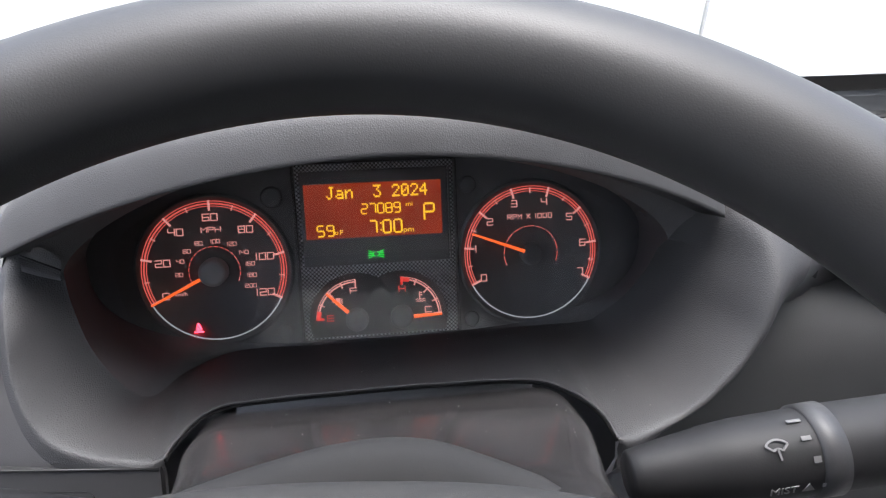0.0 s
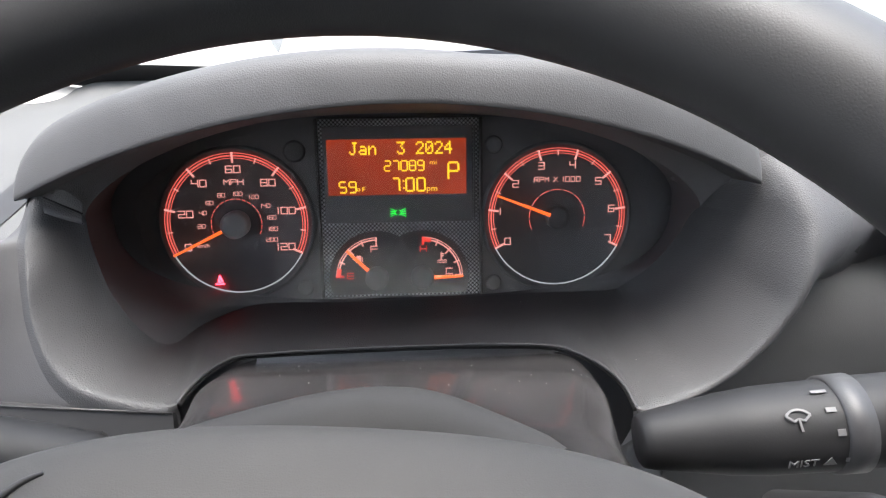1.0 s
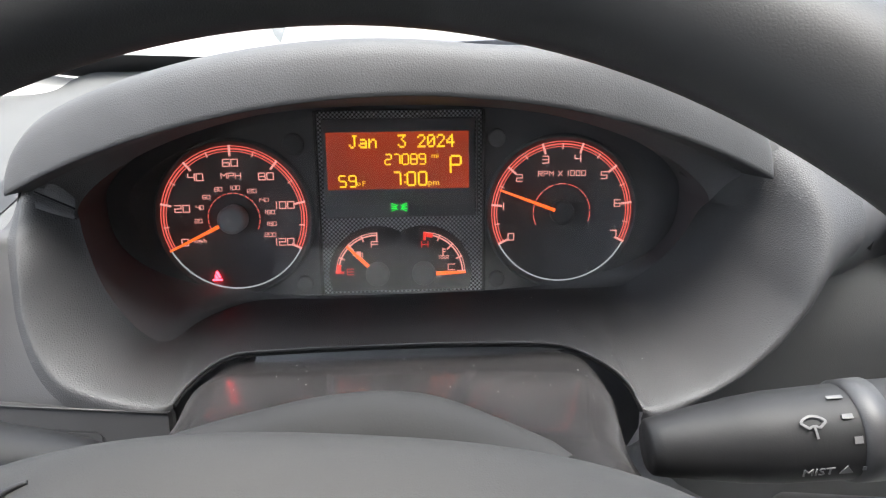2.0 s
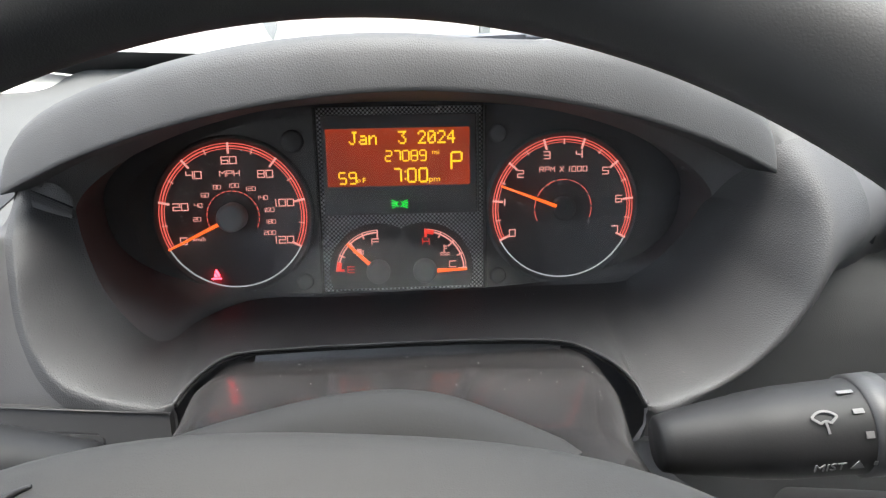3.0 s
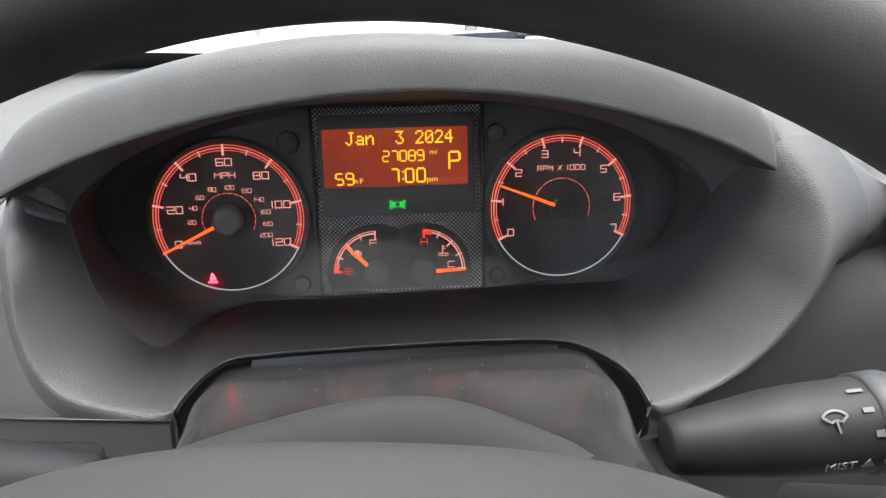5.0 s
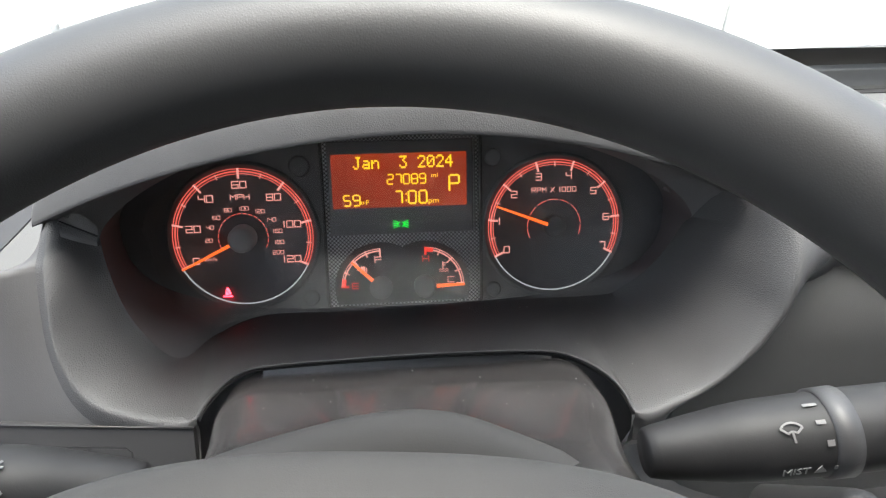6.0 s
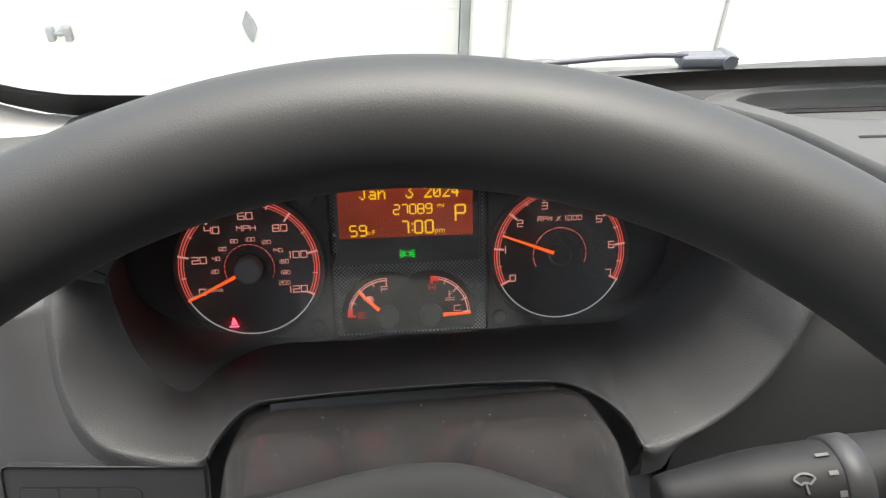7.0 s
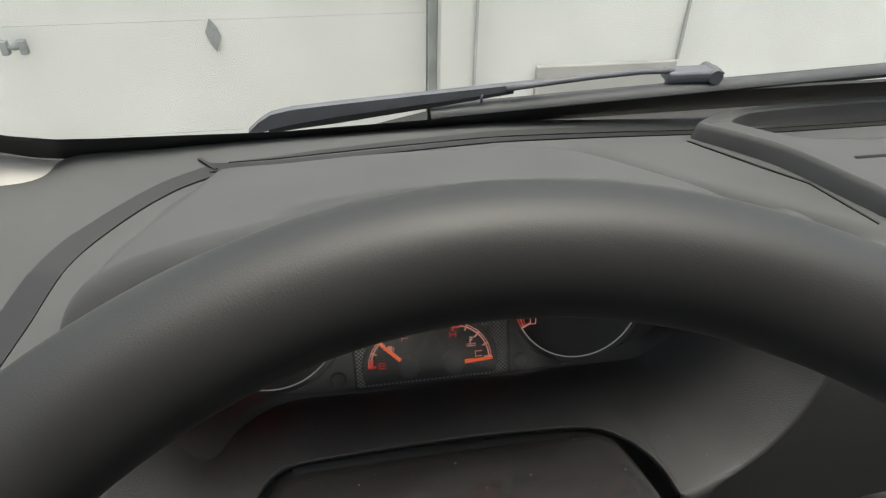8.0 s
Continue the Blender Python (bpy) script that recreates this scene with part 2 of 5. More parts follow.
def part(name, bm, mat, parent=None, label="", smooth=True):
    """Links a bmesh as one mesh object under a thing or part."""
    me = bpy.data.meshes.new(name)
    bm.normal_update()
    if smooth:
        for f in bm.faces:
            f.smooth = True
    bm.to_mesh(me)
    bm.free()
    me.materials.append(mat)
    ob = new(name, me)
    ob.parent = parent
    if label:
        ob["label"] = label
    return ob


def sharp(ob, degrees=35):
    """Keeps edges steeper than this crisp under smooth shading."""
    me = ob.data
    bm = bmesh.new()
    bm.from_mesh(me)
    for e in bm.edges:
        if len(e.link_faces) == 2 and e.calc_face_angle(0) > radians(degrees):
            e.smooth = False
    bm.to_mesh(me)
    bm.free()
    return ob


def box(x0, x1, y0, y1, z0, z1, bevel=0.0, segments=2, bm=None):
    """A block, its edges rounded; added to bm where one is given."""
    b = bmesh.new()
    bmesh.ops.create_cube(b, size=1)
    for v in b.verts:
        v.co = ((x0 + x1) / 2 + v.co.x * (x1 - x0), (y0 + y1) / 2 + v.co.y * (y1 - y0), (z0 + z1) / 2 + v.co.z * (z1 - z0))
    if bevel:
        bmesh.ops.bevel(b, geom=b.edges[:], offset=bevel, segments=segments, profile=0.5, affect="EDGES")
    if bm is None:
        return b
    join(bm, b)
    return bm


def join(bm, other, m=None):
    if m is not None:
        other.transform(m)
    me = bpy.data.meshes.new("tmp")
    other.to_mesh(me)
    other.free()
    bm.from_mesh(me)
    bpy.data.meshes.remove(me)


def loft(rings, closed=True, caps=False):
    """A skin over rows of points."""
    bm = bmesh.new()
    rows = [[bm.verts.new(tuple(p)) for p in ring] for ring in rings]
    n = len(rows[0])
    for a, b in zip(rows, rows[1:]):
        for i in range(n if closed else n - 1):
            j = (i + 1) % n
            bm.faces.new((a[i], a[j], b[j], b[i]))
    if caps:
        bm.faces.new(rows[0][::-1])
        bm.faces.new(rows[-1])
    bmesh.ops.recalc_face_normals(bm, faces=bm.faces[:])
    return bm


def tube(points, radius, sides=10, closed=False, radii=None, squash=1.0):
    """A round bar along points."""
    pts = [Vector(p) for p in points]
    rings, n = [], len(pts)
    side = None
    for i, p in enumerate(pts):
        a = pts[(i - 1) % n] if closed or i else pts[0]
        b = pts[(i + 1) % n] if closed or i < n - 1 else pts[-1]
        t = (b - a).normalized()
        if side is None:
            side = t.cross(Vector((0, 0, 1)))
            if side.length < 0.1:
                side = t.cross(Vector((0, 1, 0)))
        side = (side - t * side.dot(t)).normalized()
        up = side.cross(t)
        r = radii[i] if radii else radius
        rings.append([p + r * (math.cos(q) * side + squash * math.sin(q) * up) for q in (2 * math.pi * k / sides for k in range(sides))])
    if closed:
        rings.append(rings[0])
    return loft(rings, True, not closed)


def lathe(profile, steps=48):
    """Turns (radius, height) pairs about z."""
    rings = [[(r * math.cos(q), r * math.sin(q), h) for q in (2 * math.pi * k / steps for k in range(steps))] for r, h in profile]
    return loft(rings, True, False)


def plate(outline, y0, y1):
    """A flat plate with this (x, z) outline, from y0 to y1."""
    bm = bmesh.new()
    a = [bm.verts.new((x, y0, z)) for x, z in outline]
    b = [bm.verts.new((x, y1, z)) for x, z in outline]
    bm.faces.new(a)
    bm.faces.new(b[::-1])
    for i in range(len(a)):
        j = (i + 1) % len(a)
        bm.faces.new((a[i], b[i], b[j], a[j]))
    bmesh.ops.recalc_face_normals(bm, faces=bm.faces[:])
    return bm


def bar(p, q, width, y, depth=0.0004, width2=None):
    """A flat bar from p to q on the dial plane, both (x, z)."""
    p, q = Vector(p), Vector(q)
    s = Vector((-(q - p).y, (q - p).x)).normalized()
    w2 = width if width2 is None else width2
    return plate([tuple(p + s * width / 2), tuple(q + s * w2 / 2), tuple(q - s * w2 / 2), tuple(p - s * width / 2)], y, y - depth)


def arc(cx, cz, r, a0, a1, width, y, depth=0.0004, steps=48):
    """A flat band along a circle on the dial plane, between two angles."""
    qs = [radians(a0 + (a1 - a0) * k / steps) for k in range(steps + 1)]
    inner = [(cx + (r - width / 2) * math.cos(q), cz + (r - width / 2) * math.sin(q)) for q in qs]
    outer = [(cx + (r + width / 2) * math.cos(q), cz + (r + width / 2) * math.sin(q)) for q in qs]
    rows = [[(x, y - depth, z) for x, z in inner], [(x, y - depth, z) for x, z in outer], [(x, y, z) for x, z in outer], [(x, y, z) for x, z in inner]]
    return loft(rows + rows[:1], False)


def writing(text, size, cx, cz, y, mat, parent, wide=1.0, name="lettering", turn=0.0, align="CENTER"):
    """Raised letters of the built-in font on the dial plane, as a mesh."""
    cu = bpy.data.curves.new("tmp", "FONT")
    cu.body, cu.size, cu.align_x, cu.align_y, cu.extrude = text, size, align, "CENTER", 0.0002
    cu.resolution_u = 3
    ob = bpy.data.objects.new("tmp", cu)
    scene.collection.objects.link(ob)
    me = bpy.data.meshes.new_from_object(ob.evaluated_get(bpy.context.evaluated_depsgraph_get()))
    bpy.data.objects.remove(ob)
    bpy.data.curves.remove(cu)
    me.name = name
    me.transform(Matrix.Translation((cx, y, cz)) @ Matrix.Rotation(radians(turn), 4, "Y") @ Matrix.Diagonal((wide, 1, 1, 1)) @ Matrix.Rotation(radians(90), 4, "X"))
    me.materials.clear()
    me.materials.append(mat)
    out = new(name, me)
    out.parent = parent
    return out


def smoothstep(x):
    x = min(1, max(0, x))
    return x * x * (3 - 2 * x)


def curve_keys(x, keys):
    """A smooth curve through (x, value) keys."""
    xs = [k[0] for k in keys]
    if x <= xs[0]:
        return keys[0][1]
    for (a, va), (b, vb) in zip(keys, keys[1:]):
        if x <= b:
            return va + (vb - va) * smoothstep((x - a) / (b - a))
    return keys[-1][1]


def polyline3(keys, steps):
    """A smooth line through a few points."""
    out = []
    k = len(keys) - 1
    for i in range(steps + 1):
        f = i * k / steps
        j = min(int(f), k - 1)
        p0, p1, p2, p3 = (Vector(keys[max(0, min(k, j + o))]) for o in (-1, 0, 1, 2))
        u = f - j
        out.append(0.5 * (2 * p1 + (p2 - p0) * u + (2 * p0 - 5 * p1 + 4 * p2 - p3) * u * u + (3 * p1 - p0 - 3 * p2 + p3) * u ** 3))
    return out


# squared stroke letters on a 3 x 3 grid of nodes, a b c / d e f / g h i
STROKES = {"0": "aciga", "1": "bh", "2": "acfdgi", "3": "acig df", "4": "adf ci", "5": "cadfig", "6": "cagifd", "7": "aci", "8": "aciga df", "9": "fdacig",
           "M": "gaeci", "P": "gacfd", "H": "ag ci df", "R": "gacfd ei", "X": "ai cg", "E": "cagi df", "F": "cag df", "C": "cagi"}
NODE = {k: ((n % 3) / 2, 1 - (n // 3) / 2) for n, k in enumerate("abcdefghi")}


def strip(points, thick, y, depth=0.0004):
    """A flat band of even width along (x, z) points, mitred at the corners."""
    pts = [Vector(p) for p in points]
    n = len(pts)
    closed = (pts[0] - pts[-1]).length < 1e-7
    if closed:
        pts, n = pts[:-1], n - 1
    left, right = [], []
    for i, p in enumerate(pts):
        a = pts[i - 1] if closed or i else None
        b = pts[(i + 1) % n] if closed or i < n - 1 else None
        ta, tb = ((p - a).normalized() if a is not None else None), ((b - p).normalized() if b is not None else None)
        t = ta or tb if ta is None or tb is None else (ta + tb)
        t = t.normalized() if t.length > 1e-6 else tb
        s = Vector((-t.y, t.x))
        base = Vector((-(tb or ta).y, (tb or ta).x))
        k = thick / 2 / max(0.5, s.dot(base))
        e = -t * thick / 2 if a is None else t * thick / 2 if b is None else Vector((0, 0))
        left.append(p + s * k + e)
        right.append(p - s * k + e)
    rows = [[(v.x, y - depth, v.y) for v in left], [(v.x, y - depth, v.y) for v in right], [(v.x, y, v.y) for v in right], [(v.x, y, v.y) for v in left]]
    rows.append(rows[0])
    return loft(rows, closed)


def stroke_text(text, cx, cz, w, h, mat, parent, y=0.0014, thick=0.0011, gap=0.3, cut=0.0, name="digit", one=0.35):
    """Squared lettering drawn with bands, w and h the size of a letter; cut leaves gaps between the bars as on a segment display."""
    widths = [w * (one if c == "1" and not cut else 0.45 if c == " " else 1) for c in text]
    total = sum(widths) + gap * w * (len(text) - 1)
    x = cx - total / 2
    for c, cw in zip(text, widths):
        bm = bmesh.new()
        for line in STROKES.get(c, "").split():
            pts = [Vector((x + NODE[k][0] * cw, cz + (NODE[k][1] - 0.5) * h)) for k in line]
            if not cut:
                join(bm, strip(pts, thick, y))
                continue
            for a, b in zip(pts, pts[1:]):
                t = (b - a).normalized()
                join(bm, bar(a + t * cut, b - t * cut, thick, y))
        if len(bm.verts):
            part(name, bm, mat, parent, smooth=False)
        else:
            bm.free()
        x += cw + gap * w


# ---- outside: ground, garage front ----
WALL_Y = 2.2
ground = part("ground", box(-300, 300, -300, 300, -0.2, 0.0), CONCRETE)
tagged(ground, "pale concrete driveway in front of the garage", "ground", kind="structure")

house = thing("house_wall", Matrix(), "white painted garage front wall with a plain door recess", "wall", kind="structure")
sharp(part("wall", box(0.50, 8.0, WALL_Y - 0.02, WALL_Y + 0.25, 0.0, 2.75), WALL_WHITE, house), 20)
sharp(part("wall", box(-9.0, -3.3, WALL_Y - 0.10, WALL_Y + 0.25, 0.0, 2.75), WALL_WHITE, house), 20)
sharp(part("wall", box(-3.3, 0.50, WALL_Y - 0.10, WALL_Y + 0.25, 2.3, 2.75), WALL_WHITE, house), 20)
sharp(part("jamb", box(0.365, 0.50, WALL_Y - 0.09, WALL_Y + 0.2, 0.0, 2.3, 0.006), DOOR_WHITE, house), 20)
sharp(part("trim", box(0.495, 0.505, WALL_Y - 0.105, WALL_Y - 0.02, 0.0, 2.3, 0.003), TRIM_GREY, house), 20)
sharp(part("plinth", box(0.77, 1.37, WALL_Y - 0.05, WALL_Y - 0.018, 0.0, 0.68, 0.004), PLINTH, house), 20)
sharp(part("corner_strip", box(1.370, 1.382, WALL_Y - 0.035, WALL_Y - 0.018, 0.68, 2.75, 0.004), TRIM_GREY, house), 20)

garage = thing("garage_door", Matrix(), "closed white sectional garage door with a dark handle", "garage door", kind="structure")
for k in range(4):
    sharp(part("door_panel", box(-3.3, 0.325, WALL_Y, WALL_Y + 0.05, 0.02 + 0.44 * k, 0.4597 + 0.44 * k, 0.0012), DOOR_WHITE, garage), 20)
sharp(part("seal", box(0.328, 0.365, WALL_Y - 0.02, WALL_Y + 0.05, 0.0, 2.3, 0.004), SEAL_GREY, garage, "grey rubber side seal"), 20)
handle = tube([(-1.155, WALL_Y - 0.05, 0.845), (-1.128, WALL_Y - 0.05, 0.845), (-1.101, WALL_Y - 0.05, 0.845)], 0.008, 10)
join(handle, tube([(-1.128, WALL_Y, 0.845), (-1.128, WALL_Y - 0.05, 0.845)], 0.012, 10))
for hx in (-1.158, -1.098):
    join(handle, box(hx - 0.012, hx + 0.012, WALL_Y - 0.065, WALL_Y - 0.036, 0.82, 0.87, 0.004))
part("handle", handle, LATCH_GREY, garage, "dark metal T handle")
part("lock_plate", plate([(-0.46, 0.785), (-0.438, 0.835), (-0.448, 0.872), (-0.47, 0.905), (-0.49, 0.86), (-0.48, 0.82)], WALL_Y, WALL_Y - 0.012), LATCH_GREY, garage, "dark diamond-shaped lock plate", smooth=False)

# ---- cabin shell, unseen (closes the place behind and above the camera; openings shape the light) ----
cabin = thing("cabin_shell", Matrix(), "unseen grey van cabin lining, side windows sized for the light", "van cabin", kind="structure")
part("floor_panel", box(-0.62, 1.5, -1.3, 0.2, 0.55, 0.6), CABIN_TRIM, cabin)
part("rear_wall", box(-0.62, 1.5, -1.35, -1.3, 0.55, 2.15), CABIN_TRIM, cabin)
part("roof_panel", box(-0.62, 1.5, -1.35, -0.33, 2.0, 2.15), ROOF_GREY, cabin)
# sills and posts differ left and right to steer the fill light
for sx0, sx1, sill, head, post in ((-0.64, -0.60, 1.30, 2.02, -0.85), (1.48, 1.52, 1.50, 1.95, -0.45)):
    part("door_lower", box(sx0, sx1, -1.3, 0.25, 0.55, sill), CABIN_TRIM, cabin)
    part("door_upper", box(sx0, sx1, -1.3, -0.35, head, 2.15), LINER, cabin)
    part("door_post", box(sx0, sx1, -1.3, post, sill, head), CABIN_TRIM, cabin)
part("firewall", box(-0.62, 1.5, 0.2, 0.24, 0.55, 1.30), CABIN_TRIM, cabin)

# windscreen: base line on the dash, leaning back to the roof
GLASS_BASE_Y, GLASS_Z = 0.262, 1.419


def glass_point(s, w):
    """s runs across (x), w up the pane from its lower edge."""
    bulge = 0.05 * (1 - ((s - 0.45) / 1.0) ** 2)
    corner = 0.10 * max(0.0, (-s - 0.26) / 0.2) ** 2
    return (s, GLASS_BASE_Y + bulge - 0.05 - 0.66 * w, GLASS_Z + 0.70 * w + corner * (1 - w))


screen = thing("windscreen", Matrix(), "clear laminated windscreen with a black painted border", "windscreen", kind="structure")
xs = [-0.50 + 1.9 * k / 60 for k in range(61)]
pane = part("pane", loft([[glass_point(x, w / 8) for x in xs] for w in range(9)], False), WINDSHIELD, screen)
pane.visible_shadow = False


# A-pillar trims
pil = loft([[(-0.60 + 0.02 * c, 0.27 - 0.70 * w + 0.02 * s_, 1.38 + 0.72 * w + 0.0) for c, s_ in ((0, 0), (7.5, 0.5), (9.0, 2), (8, 4), (0, 5))] for w in (0.0, 0.25, 0.5, 0.75, 1.0)], True, True)
tagged(part("pillar_trim", pil, PILLAR), "pale beige fabric-look windscreen pillar trim", "pillar trim", kind="structure")


# ---- dashboard ----
dash = thing("dashboard", DASH, "dark grey grained plastic van dashboard", "dashboard", kind="structure")
N = 288
ANG = [360.0 * k / N for k in range(N)]


def glide(q, keys):
    """A smooth run through (angle, x, z, d) keys."""
    i = max(0, min(len(keys) - 2, sum(1 for k in keys if k[0] <= q) - 1))
    a, b = keys[i], keys[i + 1]
    p, n = keys[max(0, i - 1)], keys[min(len(keys) - 1, i + 2)]
    h = b[0] - a[0]
    u = (q - a[0]) / h
    out = []
    for c in (1, 2, 3):
        ma, mb = (b[c] - p[c]) / (b[0] - p[0]) * h, (n[c] - a[c]) / (n[0] - a[0]) * h
        out.append((2 * u ** 3 - 3 * u * u + 1) * a[c] + (u ** 3 - 2 * u * u + u) * ma + (3 * u * u - 2 * u ** 3) * b[c] + (u ** 3 - u * u) * mb)
    return out


# lower edge of the instrument opening and the crest of the bowl round it: angle, across, up, towards the driver
LOW_EDGE = [(180, -0.165, 0.007, 0.068), (195, -0.163, -0.010, 0.068), (210, -0.1565, -0.039, 0.064), (222, -0.1435, -0.0655, 0.055), (232, -0.1345, -0.0765, 0.038), (241, -0.121, -0.0708, 0.014), (250, -0.091, -0.0635, 0.001),
            (262, -0.03, -0.0635, 0.001), (275, 0.04, -0.0625, 0.001), (288, 0.095, -0.0608, 0.001), (300, 0.1463, -0.0600, 0.002), (312, 0.1582, -0.0543, 0.006), (325, 0.1718, -0.0387, 0.018), (340, 0.1812, -0.0181, 0.032), (352, 0.1850, -0.0027, 0.042), (360, 0.188, 0.003, 0.048)]
LOW_CREST = [(180, -0.188, -0.004, 0.088), (188, -0.1853, -0.0214, 0.095), (198, -0.1823, -0.044, 0.100), (208, -0.1733, -0.065, 0.105), (216, -0.160, -0.0765, 0.108), (232, -0.128, -0.086, 0.108), (238, -0.114, -0.0885, 0.104),
             (241, -0.1115, -0.086, 0.092), (244, -0.1065, -0.0831, 0.075), (248, -0.0985, -0.081, 0.060), (253, -0.085, -0.080, 0.053), (270, 0.0, -0.081, 0.045), (280, 0.06, -0.081, 0.046), (285, 0.10, -0.082, 0.050), (289, 0.1195, -0.087, 0.060),
             (292, 0.1285, -0.090, 0.079), (295, 0.132, -0.0939, 0.095), (298, 0.1335, -0.0985, 0.108), (304, 0.155, -0.0955, 0.110), (312, 0.174, -0.092, 0.110), (320, 0.192, -0.080, 0.110), (338, 0.217, -0.0505, 0.110), (347, 0.2245, -0.030, 0.109), (354, 0.229, -0.013, 0.104), (360, 0.230, -0.004, 0.098)]


def face_ring(q, grow=0.0):
    """Edge of the almond-shaped instrument opening, at the angle q."""
    c, s = math.cos(radians(q)), math.sin(radians(q))
    if 180 < q < 360:
        x, z, d = glide(q, LOW_EDGE)
        return x + grow * c, z + grow * s
    return 0.004 + ((0.184 if c > 0 else 0.169) + grow) * math.copysign(abs(c) ** 0.9, c), (0.003 if c > 0 else 0.007) + ((0.060 if c > 0 else 0.056) + grow) * max(0.0, s) ** 1.25


def plate_ring(q, grow=0.0):
    """Edge of the dial plate at the bottom of the opening."""
    c, s = math.cos(radians(q)), math.sin(radians(q))
    half = 0.186 if c > 0 else 0.184
    if not 180 < q < 360:
        return 0.004 + (half + grow) * math.copysign(abs(c) ** 0.8, c), 0.004 + (0.057 + grow) * max(0.0, s) ** 1.1
    return 0.004 + (half + grow) * math.copysign(abs(c) ** 0.7, c), 0.004 - (0.066 + grow) * abs(s) ** 0.7


def face_depth(q):
    return glide(q, LOW_EDGE)[2] if 180 < q < 360 else curve_keys(q, [(0, 0.048), (90, 0.020), (180, 0.068)])


def crest_point(q):
    """Outer crest of the bowl round the instruments: across, up, towards the driver."""
    if 180 <= q < 360:
        return tuple(glide(q, LOW_CREST))
    # past the hood's tips the crest climbs behind the hood
    if q < 90:
        u = min(1.0, q / 20)
        return 0.230 - 0.016 * u ** 1.5, -0.004 + 0.038 * u, 0.098 - 0.027 * u ** 1.5
    u = min(1.0, (180 - q) / 20)
    return -0.188 - 0.002 * u, -0.004 + 0.030 * u, 0.088 - 0.020 * u


inner = [(*plate_ring(q), -0.001) for q in ANG]
edge = [(*face_ring(q), face_depth(q)) for q in ANG]
crest = [crest_point(q) for q in ANG]


def between(a, b, f, g):
    return [(p[0] + (r[0] - p[0]) * f, p[1] + (r[1] - p[1]) * f, p[2] + (r[2] - p[2]) * g) for p, r in zip(a, b)]


def xyz(ring):
    return [(x, -d, z) for x, z, d in ring]


part("bezel", loft([xyz(inner), xyz(between(inner, edge, 0.5, 0.6)), xyz(edge)], True), BEZEL, dash, "matt black funnel round the instruments")


def outer_point(q, f):
    """The dash outside the bowl: f from the crest (0) to the outer edge (1)."""
    x, z, d = crest_point(q)
    c, s = math.cos(radians(q)), math.sin(radians(q))
    k = min(0.235 / max(1e-6, -c) if c < 0 else 0.52 / max(1e-6, c), 0.30 / max(1e-6, -s) if s < 0 else 9)
    X, Z = k * c, min(k * s, 0.02 + 0.05 * f)
    # right of the bowl the face falls away, steeply below and gently higher up
    steep = smoothstep(c / 0.3) * smoothstep((-s - 0.08) / 0.35)
    across = x + (X - x) * f
    D = 0.1055 if c < 0 else 0.110 - 0.078 * smoothstep((across - 0.17) / 0.13) * (1 - steep) - 0.085 * smoothstep((across - 0.135) / 0.05) * steep
    if s < 0:
        near = 1 - smoothstep((abs(x - 0.01) - 0.124) / 0.05)
        X += (x * 1.03 - X) * near
        Z += (-0.30 - Z) * near
        D += (0.110 - D) * near
        if c > 0:
            D -= 0.06 * smoothstep((-0.112 - (z + (Z - z) * f)) / 0.05)
    else:
        u = min(1.0, s / 0.342)
        drop = f + (smoothstep(f * 1.6) - f) * u
        g = smoothstep(f * 2.5)
        g += (smoothstep(f * 1.6) - g) * u
        D += (0.045 - D) * u
        return x + (X - x) * f, -(d + (D - d) * g - 0.004 * (1 - math.exp(-f * 40)) * (1 - u) + 0.002 * math.sin(min(1, f * 30) * math.pi) * (1 - u)), z + (-0.06 * u - z) * drop + (0.010 * u * smoothstep(f * 30) * (1 - smoothstep((f - 0.04) / 0.15)) if c > 0 else 0)
    g = smoothstep(f * (2.5 + 8 * steep))
    roll = 0.004 * (1 - math.exp(-f * 40))
    return x + (X - x) * f, -(d + (D - d) * g - roll + 0.002 * math.sin(min(1, f * 30) * math.pi)), z + (Z - z) * f


def opening(q):
    """True where the steering column leaves no dash below the bowl."""
    return 238 <= q <= 298


side = [k for k in range(N) if ANG[k] >= 160] + [k for k in range(N) if ANG[k] <= 20]
def rise(f, n):
    """How far the bowl has come forward at f between its inner edge and its crest."""
    low = max(0.0, -math.sin(radians(ANG[n]))) ** 0.6
    wall = (0.65 * smoothstep(f) + 0.35 * f ** 1.6) * (1 - low) + f ** 1.7 * low
    return floor[n] * f ** 1.15 + (1 - floor[n]) * wall


floor = [smoothstep((q - 236) / 14) * smoothstep((300 - q) / 14) for q in ANG]
rows = [xyz([(a[0] + (b[0] - a[0]) * f, a[1] + (b[1] - a[1]) * f, a[2] + (b[2] - a[2]) * rise(f, n)) for n, (a, b) in enumerate(zip(edge, crest))]) for f in (0.0, 0.12, 0.25, 0.4, 0.55, 0.7, 0.8, 0.88, 0.94, 0.98, 1.0)]
inner_rows = len(rows)
rows = [[r[k] for k in side] for r in rows] + [[outer_point(ANG[k], f) for k in side] for f in (0.004, 0.012, 0.02, 0.035, 0.06, 0.1, 0.16, 0.24, 0.36, 0.5, 0.7, 0.85, 1.0)]
# the crest is rolled softly: its rows are eased towards their neighbours
for turn in range(10):
    eased = [list(r) for r in rows]
    for r in range(inner_rows - 4, inner_rows + 5):
        for n, k in enumerate(side):
            if not 236 < ANG[k] < 300:
                a, b, c = (Vector(rows[r + o][n]) for o in (-1, 0, 1))
                eased[r][n] = tuple(b * 0.5 + (a + c) * 0.25)
    rows = eased
